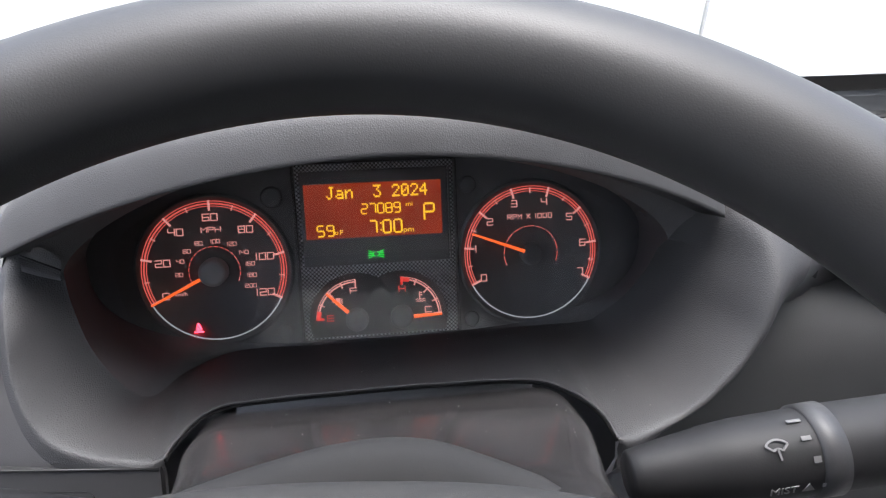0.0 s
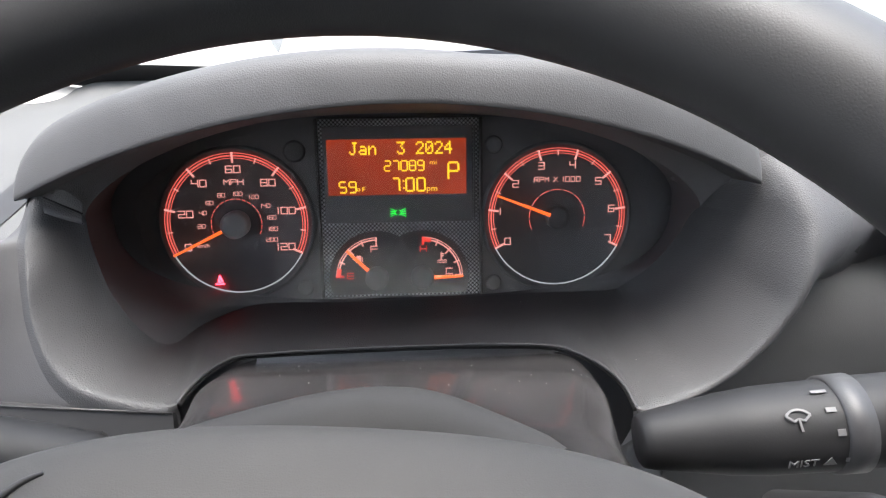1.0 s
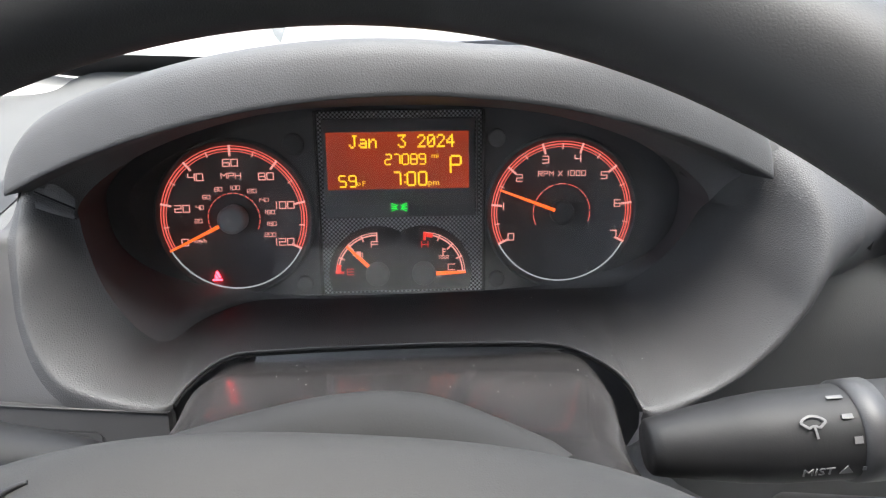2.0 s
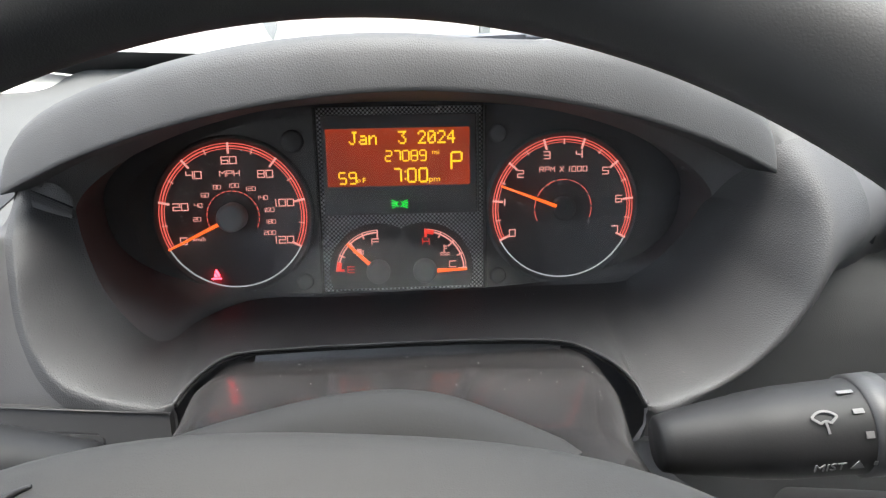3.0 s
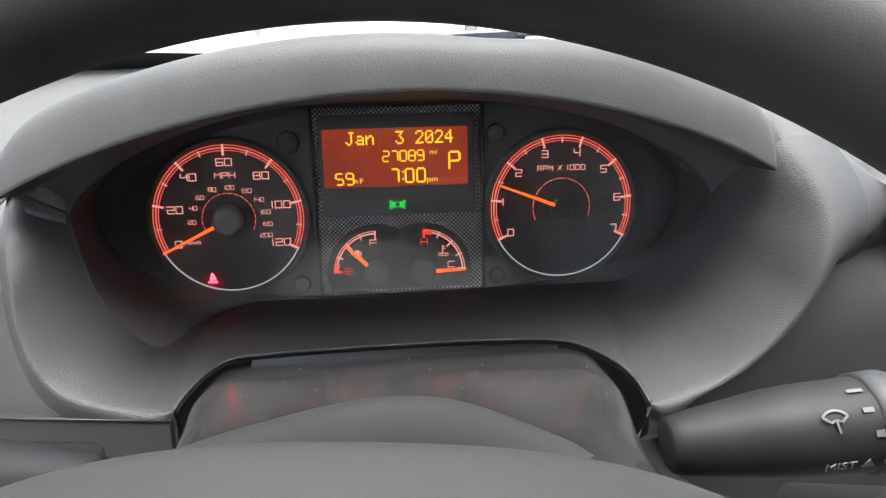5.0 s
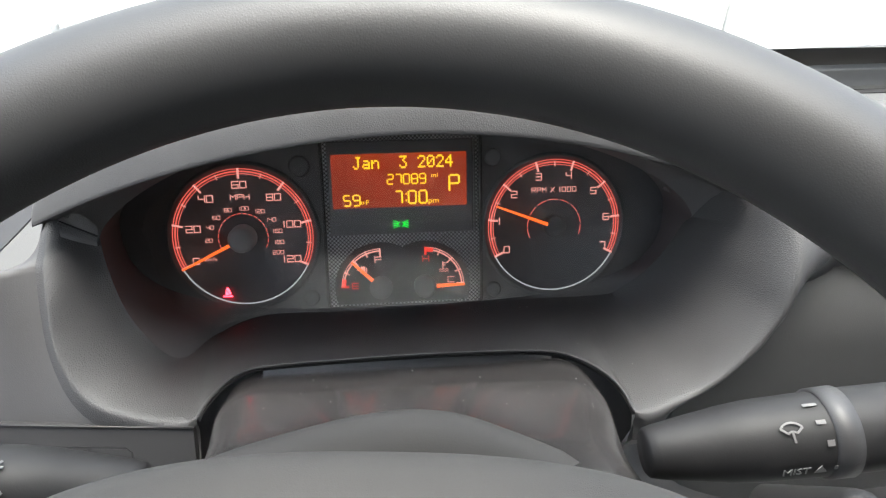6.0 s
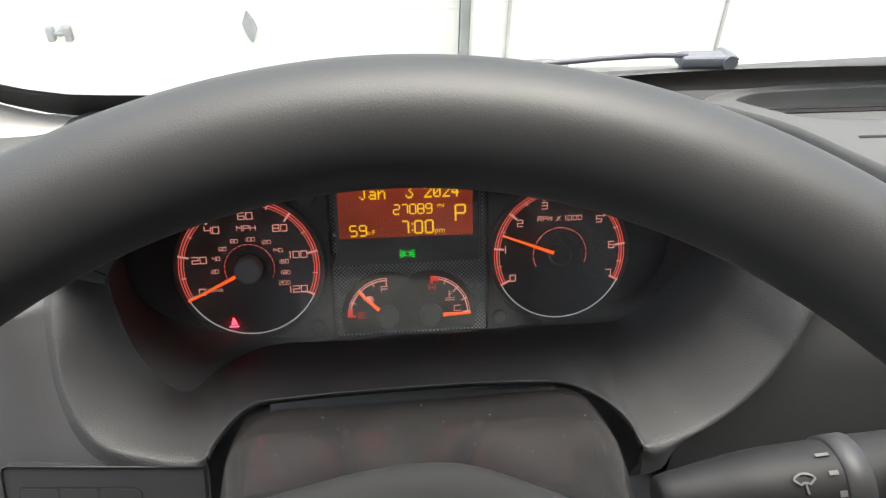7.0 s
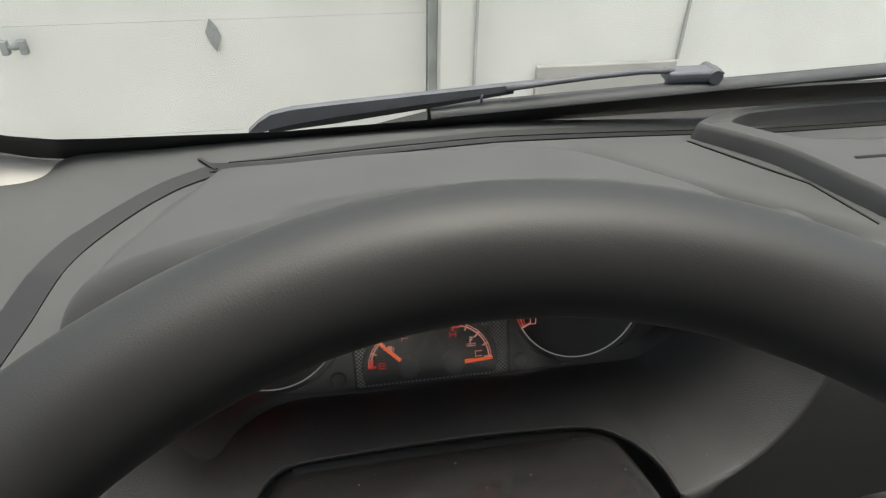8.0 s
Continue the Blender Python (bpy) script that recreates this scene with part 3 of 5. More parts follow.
# and the cheek runs on smoothly past the hood's right tip
for turn in range(30):
    eased = [list(r) for r in rows]
    for r in range(inner_rows - 7, len(rows)):
        for n, k in enumerate(side):
            if (ANG[k] > 342 or ANG[k] < 14) and 0 < n < len(side) - 1:
                a, b, c = (Vector(rows[r][n + o]) for o in (-1, 0, 1))
                eased[r][n] = tuple(b * 0.5 + (a + c) * 0.25)
    rows = eased
per_row = len(side) - 1
for name, first, last, mat, label in (("bowl", 0, inner_rows + 6, DASH_GREY, "grained concave bowl round the instruments"), ("lower_face", inner_rows + 5, len(rows), FACE_PLASTIC, "smooth lower dash face round the bowl")):
    skin = loft(rows[first:last], False)
    skin.faces.ensure_lookup_table()
    gone = [f for n, f in enumerate(skin.faces) if n // per_row + first >= inner_rows - 1 and opening(ANG[side[n % per_row]]) and opening(ANG[side[n % per_row + 1]])]
    bmesh.ops.delete(skin, geom=gone, context="FACES")
    part(name, skin, mat, dash, label)

# the bowl's outer flank carried on behind the hood's right tip
flank = []
for j in range(9):
    u = j / 8
    shift = Vector((-0.026 * u ** 1.6, 0.058 * u, 0.016 * math.sin(u * math.pi / 2)))
    turned_in = Matrix.Rotation(radians(24), 3, "X") @ shift
    sunk = Vector((0, 0.003, -0.034)) * smoothstep((u - 0.3) / 0.6)
    column = [Vector(rows[inner_rows - 1 + n][-1]) + sunk + turned_in * (1 - smoothstep(f / 0.3)) for n, f in enumerate((0.0, 0.004, 0.012, 0.02, 0.035, 0.06, 0.1, 0.16, 0.24))]
    flank.append([column[0] + Vector((-0.008, 0.002, -0.022)) * smoothstep(u * 4)] + column)
part("bowl_flank", loft(flank, False), TOP_GREY, dash)

# lip round the column opening and the dark space behind it
ks = [k for k in side if opening(ANG[k])]
lip_line = [Vector((x, -d, z)) for x, z, d in (crest[k] for k in ks)]
lip_line = [Vector(outer_point(ANG[ks[0]], f)) for f in (1.0, 0.7, 0.5, 0.3, 0.16, 0.06)] + lip_line + [Vector(outer_point(ANG[ks[-1]], f)) for f in (0.06, 0.16, 0.3, 0.5, 0.7, 1.0)]
part("opening_lip", tube(lip_line[6:-6], 0.0011, 10), DASH_GREY, dash, "smooth edge round the steering column opening")
part("opening_seal", tube([p + Vector((0, 0.002, -0.0024)) for p in lip_line[6:-6]], 0.0013, 8), RUBBER, dash, "black seal under the edge")
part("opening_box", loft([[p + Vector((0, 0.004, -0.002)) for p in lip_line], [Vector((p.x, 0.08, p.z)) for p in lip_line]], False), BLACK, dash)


def hood_low(s):
    """Lower front edge of the hood; s from -1 (left tip) to 1 (right tip)."""
    return 0.010 + 0.1985 * s, -(0.072 + 0.067 * (1 - abs(s) ** 1.9) + (0.012 * max(0, -s))), 0.019 + 0.045 * (1 - abs(s) ** 1.9)


# dark lining under the hood
lining = []
for k in range(61):
    s = math.sin(math.pi / 2 * (1 - k / 30))
    q = math.degrees(math.acos(max(-1, min(1, s))))
    a = Vector((face_ring(q)[0], -face_depth(q), face_ring(q)[1]))
    b = Vector(hood_low(s)) + Vector((0, 0.004, 0.002))
    lining.append([a.lerp(b, f) + Vector((0, 0, 0.006 * math.sin(math.pi * f))) for f in (0, 0.2, 0.4, 0.6, 0.8, 1.0)])
part("hood_lining", loft(lining, False), LINING, dash, "dark lining under the hood")
# small plate and lip where the lining meets the bowl under the hood's left end
seam_line = polyline3([(-0.1828, -0.0748, 0.0190), (-0.1737, -0.0738, 0.0144), (-0.1646, -0.0714, 0.0092)], 12)
plate_top = polyline3([(-0.1824, -0.0735, 0.0214), (-0.1715, -0.0742, 0.0226), (-0.1640, -0.0715, 0.0150)], 12)
lip_low = polyline3([(-0.1806, -0.0792, 0.0112), (-0.1735, -0.0765, 0.0076), (-0.1652, -0.0722, 0.0038)], 12)
part("cheek_plate", loft([plate_top, [p.lerp(q, 0.5) + Vector((0, -0.0004, 0)) for p, q in zip(plate_top, seam_line)], seam_line], False), LINING, dash)
part("cheek_lip", loft([seam_line, [p.lerp(q, 0.5) + Vector((0, -0.0006, 0)) for p, q in zip(seam_line, lip_low)], lip_low, [p + Vector((0, 0.008, -0.001)) for p in lip_low]], False), LINING, dash, "small lip under the end of the hood")
part("joint", tube([p + Vector((0, -0.0002, 0)) for p in seam_line], 0.0006, 8), BLACK, dash, "fine joint line under the hood")

# instrument hood
HOOD = []
TO_DASH = DASH.inverted()
for k in range(61):
    s = math.sin(math.pi / 2 * (-1 + k / 30))
    x, y, z = hood_low(s)
    h = 0.005 + (0.0193 - 0.007 * s + 0.011 * smoothstep((s - 0.12) / 0.45) + 0.003 * smoothstep((s - 0.7) / 0.25)) * (1 - abs(s) ** (14 if s < 0 else 30)) ** 0.5
    e = (1 - abs(s) ** 4)
    prof = [(x * 0.97, y + 0.012, z + 0.001), (x, y + 0.001, z), (x, y - 0.0061, z - 0.0001), (x, y - 0.0067, z + 0.0004), (x, y - 0.0070, z + 0.0025), (x, y - 0.0068, z + h * 0.40), (x, y - 0.0062, z + h * 0.65), (x, y - 0.0042, z + h * 0.83), (x, y - 0.0002, z + h * 0.95), (x * 0.998, y + 0.007, z + h), (x * 0.99, y + 0.016, z + h + 0.0004 * e),
            (x * 0.98, y + 0.026, z + h + 0.001 * e), (x * 0.97, y + 0.036 + 0.014 * e, z + h + 0.002 * e - 0.001), (x * 0.966, y + 0.038 + 0.014 * e, z + h - 0.012)]
    HOOD.append(prof)
hood = part("hood", loft([list(r) for r in zip(*HOOD)], False), HOOD_GREY, dash, "grained plastic hood over the instruments")


# top of the dash, with the hump behind the hood
def top_height(x, y):
    z = 1.408 + 0.015 * smoothstep((y - 0.05) / 0.2) * (1 if x < 0.1 else max(0, 1 - (x - 0.1) / 0.3)) - 0.05 * smoothstep((-0.02 - y) / 0.12)
    # shallow valley beside the hump, and the rear edge falling towards the glass
    off = (0.303 - x) * 0.58 + (0.103 - y) * 0.815
    z -= 0.026 * smoothstep((off + 0.004) / 0.024) * smoothstep((x - 0.15) / 0.04) * smoothstep((y - 0.01) / 0.05)
    z -= 0.014 * smoothstep((-0.265 - x) / 0.05) * smoothstep((y - 0.17) / 0.06)
    return z - 0.005 * smoothstep((y - 0.225) / 0.03) * (1 + 1.4 * smoothstep((-0.12 - x) / 0.1))


top = []
for j in range(73):
    y = -0.07 + 0.325 * j / 72
    top.append([TO_DASH @ Vector((x, y, top_height(x, y))) for x in (-0.36 + 1.86 * i / 260 for i in range(261))])

# hump between the hood's rear edge and the flat dash top
hump = []
for j in range(17):
    f = j / 16
    row = []
    for k in range(61):
        r = DASH @ Vector(HOOD[k][9])
        x, y = r.x + (0.005 + 0.80 * r.x - r.x) * f, r.y + (0.194 - r.y) * f
        row.append(Vector((x, y, r.z + (top_height(x, y) - 0.001 - r.z) * (0.70 * f + 0.30 * f ** 3))))
    right = curve_keys(row[-1].y, [(0.0, 0.325), (0.1, 0.290), (0.15, 0.225), (0.19, 0.16)])
    left = -curve_keys(row[0].y, [(0.0, 0.252), (0.085, 0.243), (0.134, 0.213), (0.171, 0.177), (0.19, 0.150)])
    for side_x, end, where in ((left, row[0].copy(), 0), (right, row[-1].copy(), None)):
        for t in (0.06, 0.12, 0.2, 0.3, 0.4, 0.5, 0.62, 0.75, 0.88, 1.0):
            x = end.x + (side_x - end.x) * t
            base = top_height(x, end.y) - 0.001 - 0.004 * t
            p = Vector((x, end.y, base + max(0.0, end.z - base) * (1 - t) ** (1.9 if where == 0 else 2.2)))
            row.insert(0, p) if where == 0 else row.append(p)
    hump.append([TO_DASH @ p for p in row])
part("hump", loft(hump, False), TOP_GREY, dash, "smooth hump behind the instrument hood")
for lo, hi, back in ((-0.36, -0.206, 0.0), (0.200, 1.5, 0.034)):
    cols = [lo + (hi - lo) * i / 60 for i in range(61)]
    rows = [(-0.0695, 0.0), (-0.080, 0.004), (-0.090, 0.014), (-0.098, 0.030), (-0.104, 0.06), (-0.106, 0.16), (-0.10, 0.5)]
    part("shoulder", loft([[TO_DASH @ Vector((x, y + back, top_height(x, -0.0695 + back) - d)) for x in cols] for y, d in rows], False), TOP_GREY, dash)
top_skin = loft(top, False)
hidden = [f for f in top_skin.faces if f.calc_center_median().x > -0.20 and (DASH @ f.calc_center_median()).y < (0.035 if f.calc_center_median().x < 0.200 else -0.038)]
bmesh.ops.delete(top_skin, geom=hidden, context="FACES")
part("top_panel", top_skin, TOP_GREY, dash, "smooth grey upper dash panel")

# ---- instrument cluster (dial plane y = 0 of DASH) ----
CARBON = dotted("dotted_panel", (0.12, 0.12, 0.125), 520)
cluster = thing("instrument_cluster", DASH, "black van instrument cluster with orange-lit dials and a display", "instrument cluster")
part("face_plate", plate([plate_ring(q, 0.007) for q in ANG], 0.012, 0.004), FACE, cluster, smooth=False)
SPEEDO, TACHO, DIAL_R = (-0.1013, -0.0090), (0.1118, -0.0092), 0.0463


def dial(name, centre, halves, label):
    """A round gauge: raised rim, lit scale bands and ticks; the scale runs from 206 to -26 degrees."""
    cx, cz = centre
    disc = lathe([(0.0, 0.0), (DIAL_R + 0.002, 0.0), (DIAL_R + 0.0026, 0.0022), (DIAL_R + 0.0040, 0.0026), (DIAL_R + 0.0052, 0.0)], 72)
    disc.transform(Matrix.Translation((cx, 0.0035, cz)) @ Matrix.Rotation(radians(90), 4, "X"))
    g = part(name, disc, FACE, cluster, label)
    for r, w in ((DIAL_R, 0.0006), (DIAL_R - 0.0017, 0.0010), (DIAL_R - 0.0033, 0.0005)):
        part("scale_line", arc(cx, cz, r, 206, -26, w, 0.0022), GLOW_RING, g)
    part("scale_line", arc(cx, cz, DIAL_R, 206, 334, 0.0009, 0.0022), GLOW_WHITE, g, "white lower scale line")
    for k in range(halves + 1):
        q = radians(206 - 232 * k / halves)
        big = k % 2 == 0
        r0, r1 = DIAL_R - (0.0064 if big else 0.0048), DIAL_R + (0.0006 if big else -0.0010)
        part("tick", bar((cx + r0 * math.cos(q), cz + r0 * math.sin(q)), (cx + r1 * math.cos(q), cz + r1 * math.sin(q)), 0.0014 if big else 0.0008, 0.0016), GLOW_NUM, g)
    return g


def needle(parent, centre, q, r0, r1, wide=0.0024):
    q = radians(q)
    c, s = math.cos(q), math.sin(q)
    return part("needle", bar((centre[0] + r0 * c, centre[1] + r0 * s), (centre[0] + r1 * c, centre[1] + r1 * s), wide, -0.0030, 0.0010, wide * 0.55), GLOW_NEEDLE, parent, "lit orange needle")


def cap(parent, centre, r, h, mat):
    bm = lathe([(0.0, h), (r * 0.7, h), (r * 0.9, h * 0.94), (r, h * 0.8), (r * 1.02, 0.0)], 40)
    bm.transform(Matrix.Translation((centre[0], 0.003, centre[1])) @ Matrix.Rotation(radians(90), 4, "X"))
    return part("needle_cap", bm, mat, parent, "round needle cap")


speed = dial("speedometer", SPEEDO, 12, "speedometer dial with an orange-lit scale in miles")
for text, x, z in (("0", -0.1335, -0.0240), ("20", -0.1335, -0.0020), ("40", -0.1235, 0.0180), ("60", -0.1012, 0.0268), ("80", -0.0793, 0.0178), ("100", -0.0686, -0.0008), ("120", -0.0700, -0.0249)):
    stroke_text(text, x, z, 0.0040, 0.0043, GLOW_NUM, speed, thick=0.0006)
stroke_text("MPH", SPEEDO[0], 0.0186, 0.0034, 0.0032, GLOW_NUM, speed, thick=0.0005, name="letter")
for k in range(18):
    a0 = 204 - 13.0 * k
    part("inner_scale", arc(*SPEEDO, 0.0164, a0, a0 - 9, 0.0005, 0.0018, steps=5), GLOW_RING, speed)
for k, (x, z) in enumerate(((-0.1239, -0.0101), (-0.1224, -0.0013), (-0.1177, 0.0052), (-0.1098, 0.0101), (-0.0993, 0.0109), (-0.0890, 0.0086), (-0.0818, 0.0027), (-0.0783, -0.0052), (-0.0777, -0.0128), (-0.0789, -0.0200))):
    stroke_text(str(20 * (k + 1)), x, z, 0.0020, 0.0024, GLOW_NUM, speed, thick=0.00032)
writing("km/h", 0.0034, SPEEDO[0] - 0.0225, SPEEDO[1] - 0.0142, 0.0014, GLOW_NUM, speed, 1.2)
needle(speed, SPEEDO, 206, 0.006, 0.0452)
cap(speed, SPEEDO, 0.0089, 0.011, KNOB)

rpm = dial("tachometer", TACHO, 14, "tachometer dial with an orange-lit scale")
for text, x, z in (("0", 0.0782, -0.0249), ("1", 0.0732, -0.0044), ("2", 0.0835, 0.0139), ("3", 0.1006, 0.0255), ("4", 0.1216, 0.0258), ("5", 0.1393, 0.0148), ("6", 0.1487, -0.0039), ("7", 0.1469, -0.0242)):
    stroke_text(text, x, z, 0.0038, 0.0044, GLOW_NUM, rpm, thick=0.0006)
stroke_text("RPM X 1000", TACHO[0] - 0.0004, 0.0164, 0.0025, 0.0031, GLOW_NUM, rpm, thick=0.00045, gap=0.46, name="letter")
for k in range(9):
    a0 = 205 - 25.5 * k
    part("inner_scale", arc(*TACHO, 0.0188, a0, a0 - 21, 0.0005, 0.0018, steps=6), GLOW_RING, rpm)
needle(rpm, TACHO, 206 - 232 / 7 * 1.42, 0.006, 0.0445)
cap(rpm, TACHO, 0.0078, 0.006, FACE)

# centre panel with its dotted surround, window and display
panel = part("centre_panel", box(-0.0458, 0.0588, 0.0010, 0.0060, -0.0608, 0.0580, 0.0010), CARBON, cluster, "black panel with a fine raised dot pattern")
for x in (-0.0470, 0.0600):
    part("panel_edge", box(x - 0.0010, x + 0.0010, -0.0008, 0.0060, -0.0610, 0.0582, 0.0005), BLACK, panel)
window = part("display_window", box(-0.0430, 0.0546, -0.0004, 0.0030, -0.0100, 0.0532, 0.0008), FACE, panel, "dark display window")
part("window_edge", box(0.0552, 0.0560, -0.0012, 0.0030, -0.0095, 0.0530, 0.0003), SMOOTH_GREY, panel)
display = part("display", box(-0.0404, 0.0504, -0.0008, 0.0020, 0.0084, 0.0448, 0.0003), GLOW_LCD, cluster, "orange-red backlit trip display", smooth=False)

DOTS = {"J": "00111 00010 00010 00010 00010 10010 01100", "a": "00000 00000 01110 00001 01111 10001 01111", "n": "00000 00000 10110 11001 10001 10001 10001",
        "3": "11111 00010 00100 00010 00001 10001 01110", "2": "01110 10001 00001 00010 00100 01000 11111", "0": "01110 10001 10011 10101 11001 10001 01110",
        "4": "00010 00110 01010 10010 11111 00010 00010"}


def dot_text(text, x, z, pitch_x, pitch_z):
    """Dot-matrix letters on the display, x and z their lower left."""
    bm = bmesh.new()
    for n, c in enumerate(text):
        for r, row in enumerate(DOTS.get(c, "").split()):
            for k, on in enumerate(row):
                if on == "1":
                    X, Z = x + (6 * n + k) * pitch_x, z + (6 - r) * pitch_z
                    join(bm, bar((X - 0.03 * pitch_x, Z + pitch_z / 2), (X + 1.03 * pitch_x, Z + pitch_z / 2), pitch_z * 1.03, -0.0010, 0.0003))
    return part("lettering", bm, GLOW_TEXT, display, "yellow dot-matrix date", smooth=False)


dot_text("Jan  3 2024", -0.0258, 0.0347, 0.00103, 0.00118)
SEG = dict(y=-0.0010, cut=0.00035)
stroke_text("27089", 0.0096, 0.0274, 0.0040, 0.0064, GLOW_TEXT, display, thick=0.0009, gap=0.36, **SEG)
stroke_text("P", 0.0418, 0.0234, 0.0066, 0.0112, GLOW_TEXT, display, thick=0.0013, **SEG)
stroke_text("59", -0.0275, 0.0139, 0.0044, 0.0070, GLOW_TEXT, display, thick=0.0010, gap=0.45, **SEG)
stroke_text("7", 0.0040, 0.0150, 0.0046, 0.0084, GLOW_TEXT, display, thick=0.0012, **SEG)
stroke_text("00", 0.0168, 0.0150, 0.0050, 0.0084, GLOW_TEXT, display, thick=0.0012, gap=0.45, **SEG)
part("lettering", box(0.0085, 0.0096, -0.0013, -0.0010, 0.0168, 0.0180, bm=box(0.0085, 0.0096, -0.0013, -0.0010, 0.0122, 0.0134)), GLOW_TEXT, display, "clock colon", smooth=False)
writing("mi", 0.0044, 0.0286, 0.0293, -0.0010, GLOW_TEXT, display, 1.15)
writing("o", 0.0042, -0.0205, 0.0124, -0.0010, GLOW_TEXT, display, 1.2)
writing("F", 0.0046, -0.0172, 0.0122, -0.0010, GLOW_TEXT, display, 1.2)
writing("pm", 0.0052, 0.0276, 0.0122, -0.0010, GLOW_TEXT, display, 1.15)


# fuel and temperature gauges
def small_gauge(name, centre, a0, a1, red, letter_a, letter_b, q, label):
    cx, cz = centre
    bm = lathe([(0.0, 0.0), (0.0315, 0.0), (0.0318, 0.0004)], 48)
    bm.transform(Matrix.Translation((cx, 0.0008, cz)) @ Matrix.Rotation(radians(90), 4, "X"))
    bmesh.ops.bisect_plane(bm, geom=bm.verts[:] + bm.edges[:] + bm.faces[:], plane_co=(0, 0, -0.0590), plane_no=(0, 0, -1), clear_outer=True)
    mid = 0.0055
    bmesh.ops.bisect_plane(bm, geom=bm.verts[:] + bm.edges[:] + bm.faces[:], plane_co=(mid, 0, 0), plane_no=(1 if cx < mid else -1, 0, 0), clear_outer=True)
    g = part(name, bm, GAUGE_FACE, cluster, label)
    for r, w in ((0.0272, 0.0005), (0.0257, 0.0009)):
        part("scale_line", arc(cx, cz, r, a0, a1, w, 0.0001, steps=24), GLOW_NUM, g)
    for k in range(5):
        a = radians(a0 + (a1 - a0) * k / 4)
        major = k % 2 == 0
        r0, r1 = (0.0220 if major else 0.0232), 0.0276
        bad = (k == 0) if red == 0 else (k == 4)
        part("tick", bar((cx + r0 * math.cos(a), cz + r0 * math.sin(a)), (cx + r1 * math.cos(a), cz + r1 * math.sin(a)), 0.0017 if bad else 0.0010, -0.0003), GLOW_DEEP if bad else GLOW_NUM, g)
    ra = a0 if red == 0 else a1
    part("red_zone", arc(cx, cz, 0.0257, ra, ra + (-12 if a1 < a0 else 12) * (1 if red == 0 else -1), 0.0030, -0.0002, steps=6), GLOW_DEEP, g, "red end of the scale")
    for text, x, z, mat in (letter_a, letter_b):
        stroke_text(text, x, z, 0.0042, 0.0038, mat, g, y=-0.0002, thick=0.0006, name="letter")
    needle(g, centre, q, 0.008, 0.0275, 0.0026)
    cap(g, centre, 0.0077, 0.009, FACE)
    return g


fuel = small_gauge("fuel_gauge", (-0.0103, -0.0474), 177, 90, 0, ("E", -0.0281, -0.0458, GLOW_DEEP), ("F", -0.0118, -0.0277, GLOW_NUM), 135, "fuel gauge with an orange needle")
temp = small_gauge("temperature_gauge", (0.0201, -0.0476), 88, 2, 0, ("H", 0.0211, -0.0284, GLOW_DEEP), ("C", 0.0384, -0.0440, GLOW_NUM), 1.5, "coolant gauge with an orange needle")
pump = box(-0.0238, -0.0208, -0.0004, -0.0001, -0.0366, -0.0322)
box(-0.0242, -0.0204, -0.0004, -0.0001, -0.0370, -0.0363, bm=pump)
box(-0.0202, -0.0195, -0.0004, -0.0001, -0.0362, -0.0330, bm=pump)
join(pump, plate([(-0.0268, -0.0345), (-0.0248, -0.0335), (-0.0248, -0.0355)], -0.0001, -0.0004))
part("fuel_symbol", pump, GLOW_NUM, fuel, "small pump symbol", smooth=False)
thermo = box(0.0326, 0.0333, -0.0004, -0.0001, -0.0365, -0.0310)
for z in (-0.0320, -0.0335):
    box(0.0333, 0.0347, -0.0004, -0.0001, z - 0.0003, z + 0.0003, bm=thermo)
for z in (-0.0368, -0.0382):
    for k in range(3):
        x = 0.0302 + 0.0022 * k
        join(thermo, bar((x, z), (x + 0.0011, z + 0.0006), 0.0005, -0.0001, 0.0003))
        join(thermo, bar((x + 0.0011, z + 0.0006), (x + 0.0022, z), 0.0005, -0.0001, 0.0003))
part("coolant_symbol", thermo, GLOW_NUM, temp, "small thermometer symbol", smooth=False)

# telltales
lamp = bmesh.new()
for sgn in (-1, 1):
    x = 0.0049 + 0.0010 * sgn
    for dz in (-0.0024, -0.0008, 0.0008, 0.0024):
        join(lamp, bar((x + 0.0012 * sgn, -0.0034 + dz * 0.6), (x + 0.0042 * sgn, -0.0034 + dz * 1.1), 0.00045, -0.0006, 0.0003))
    join(lamp, arc(x - 0.0003 * sgn, -0.0034, 0.0014, -90 if sgn > 0 else 90, 90 if sgn > 0 else 270, 0.0005, -0.0006, 0.0003, 10))
part("side_light_telltale", lamp, GLOW_GREEN, cluster, "lit green side light symbol", smooth=False)
warn = plate([(-0.1166, -0.0484), (-0.1140, -0.0484), (-0.1160, -0.0452)], 0.0016, 0.0012)
join(warn, plate([(-0.1134, -0.0484), (-0.1126, -0.0478), (-0.1138, -0.0446), (-0.1149, -0.0430), (-0.1158, -0.0446)], 0.0016, 0.0012))
join(warn, bar((-0.1180, -0.0494), (-0.1118, -0.0494), 0.0009, 0.0016))
part("belt_telltale", warn, GLOW_RED, cluster, "lit red belt warning symbol", smooth=False)

# round plugs in the corners of the face
for x, z, r in ((-0.0616, 0.0376, 0.0072), (-0.0585, -0.0537, 0.0055), (0.0690, 0.0400, 0.0060), (0.0690, -0.0535, 0.0055)):
    bm = lathe([(0.0, 0.0030), (r * 0.75, 0.0030), (r * 0.92, 0.0024), (r, 0.0)], 32)
    bm.transform(Matrix.Translation((x, 0.0038, z)) @ Matrix.Rotation(radians(90), 4, "X"))
    part("plug", bm, BEZEL, cluster, "round black plug")

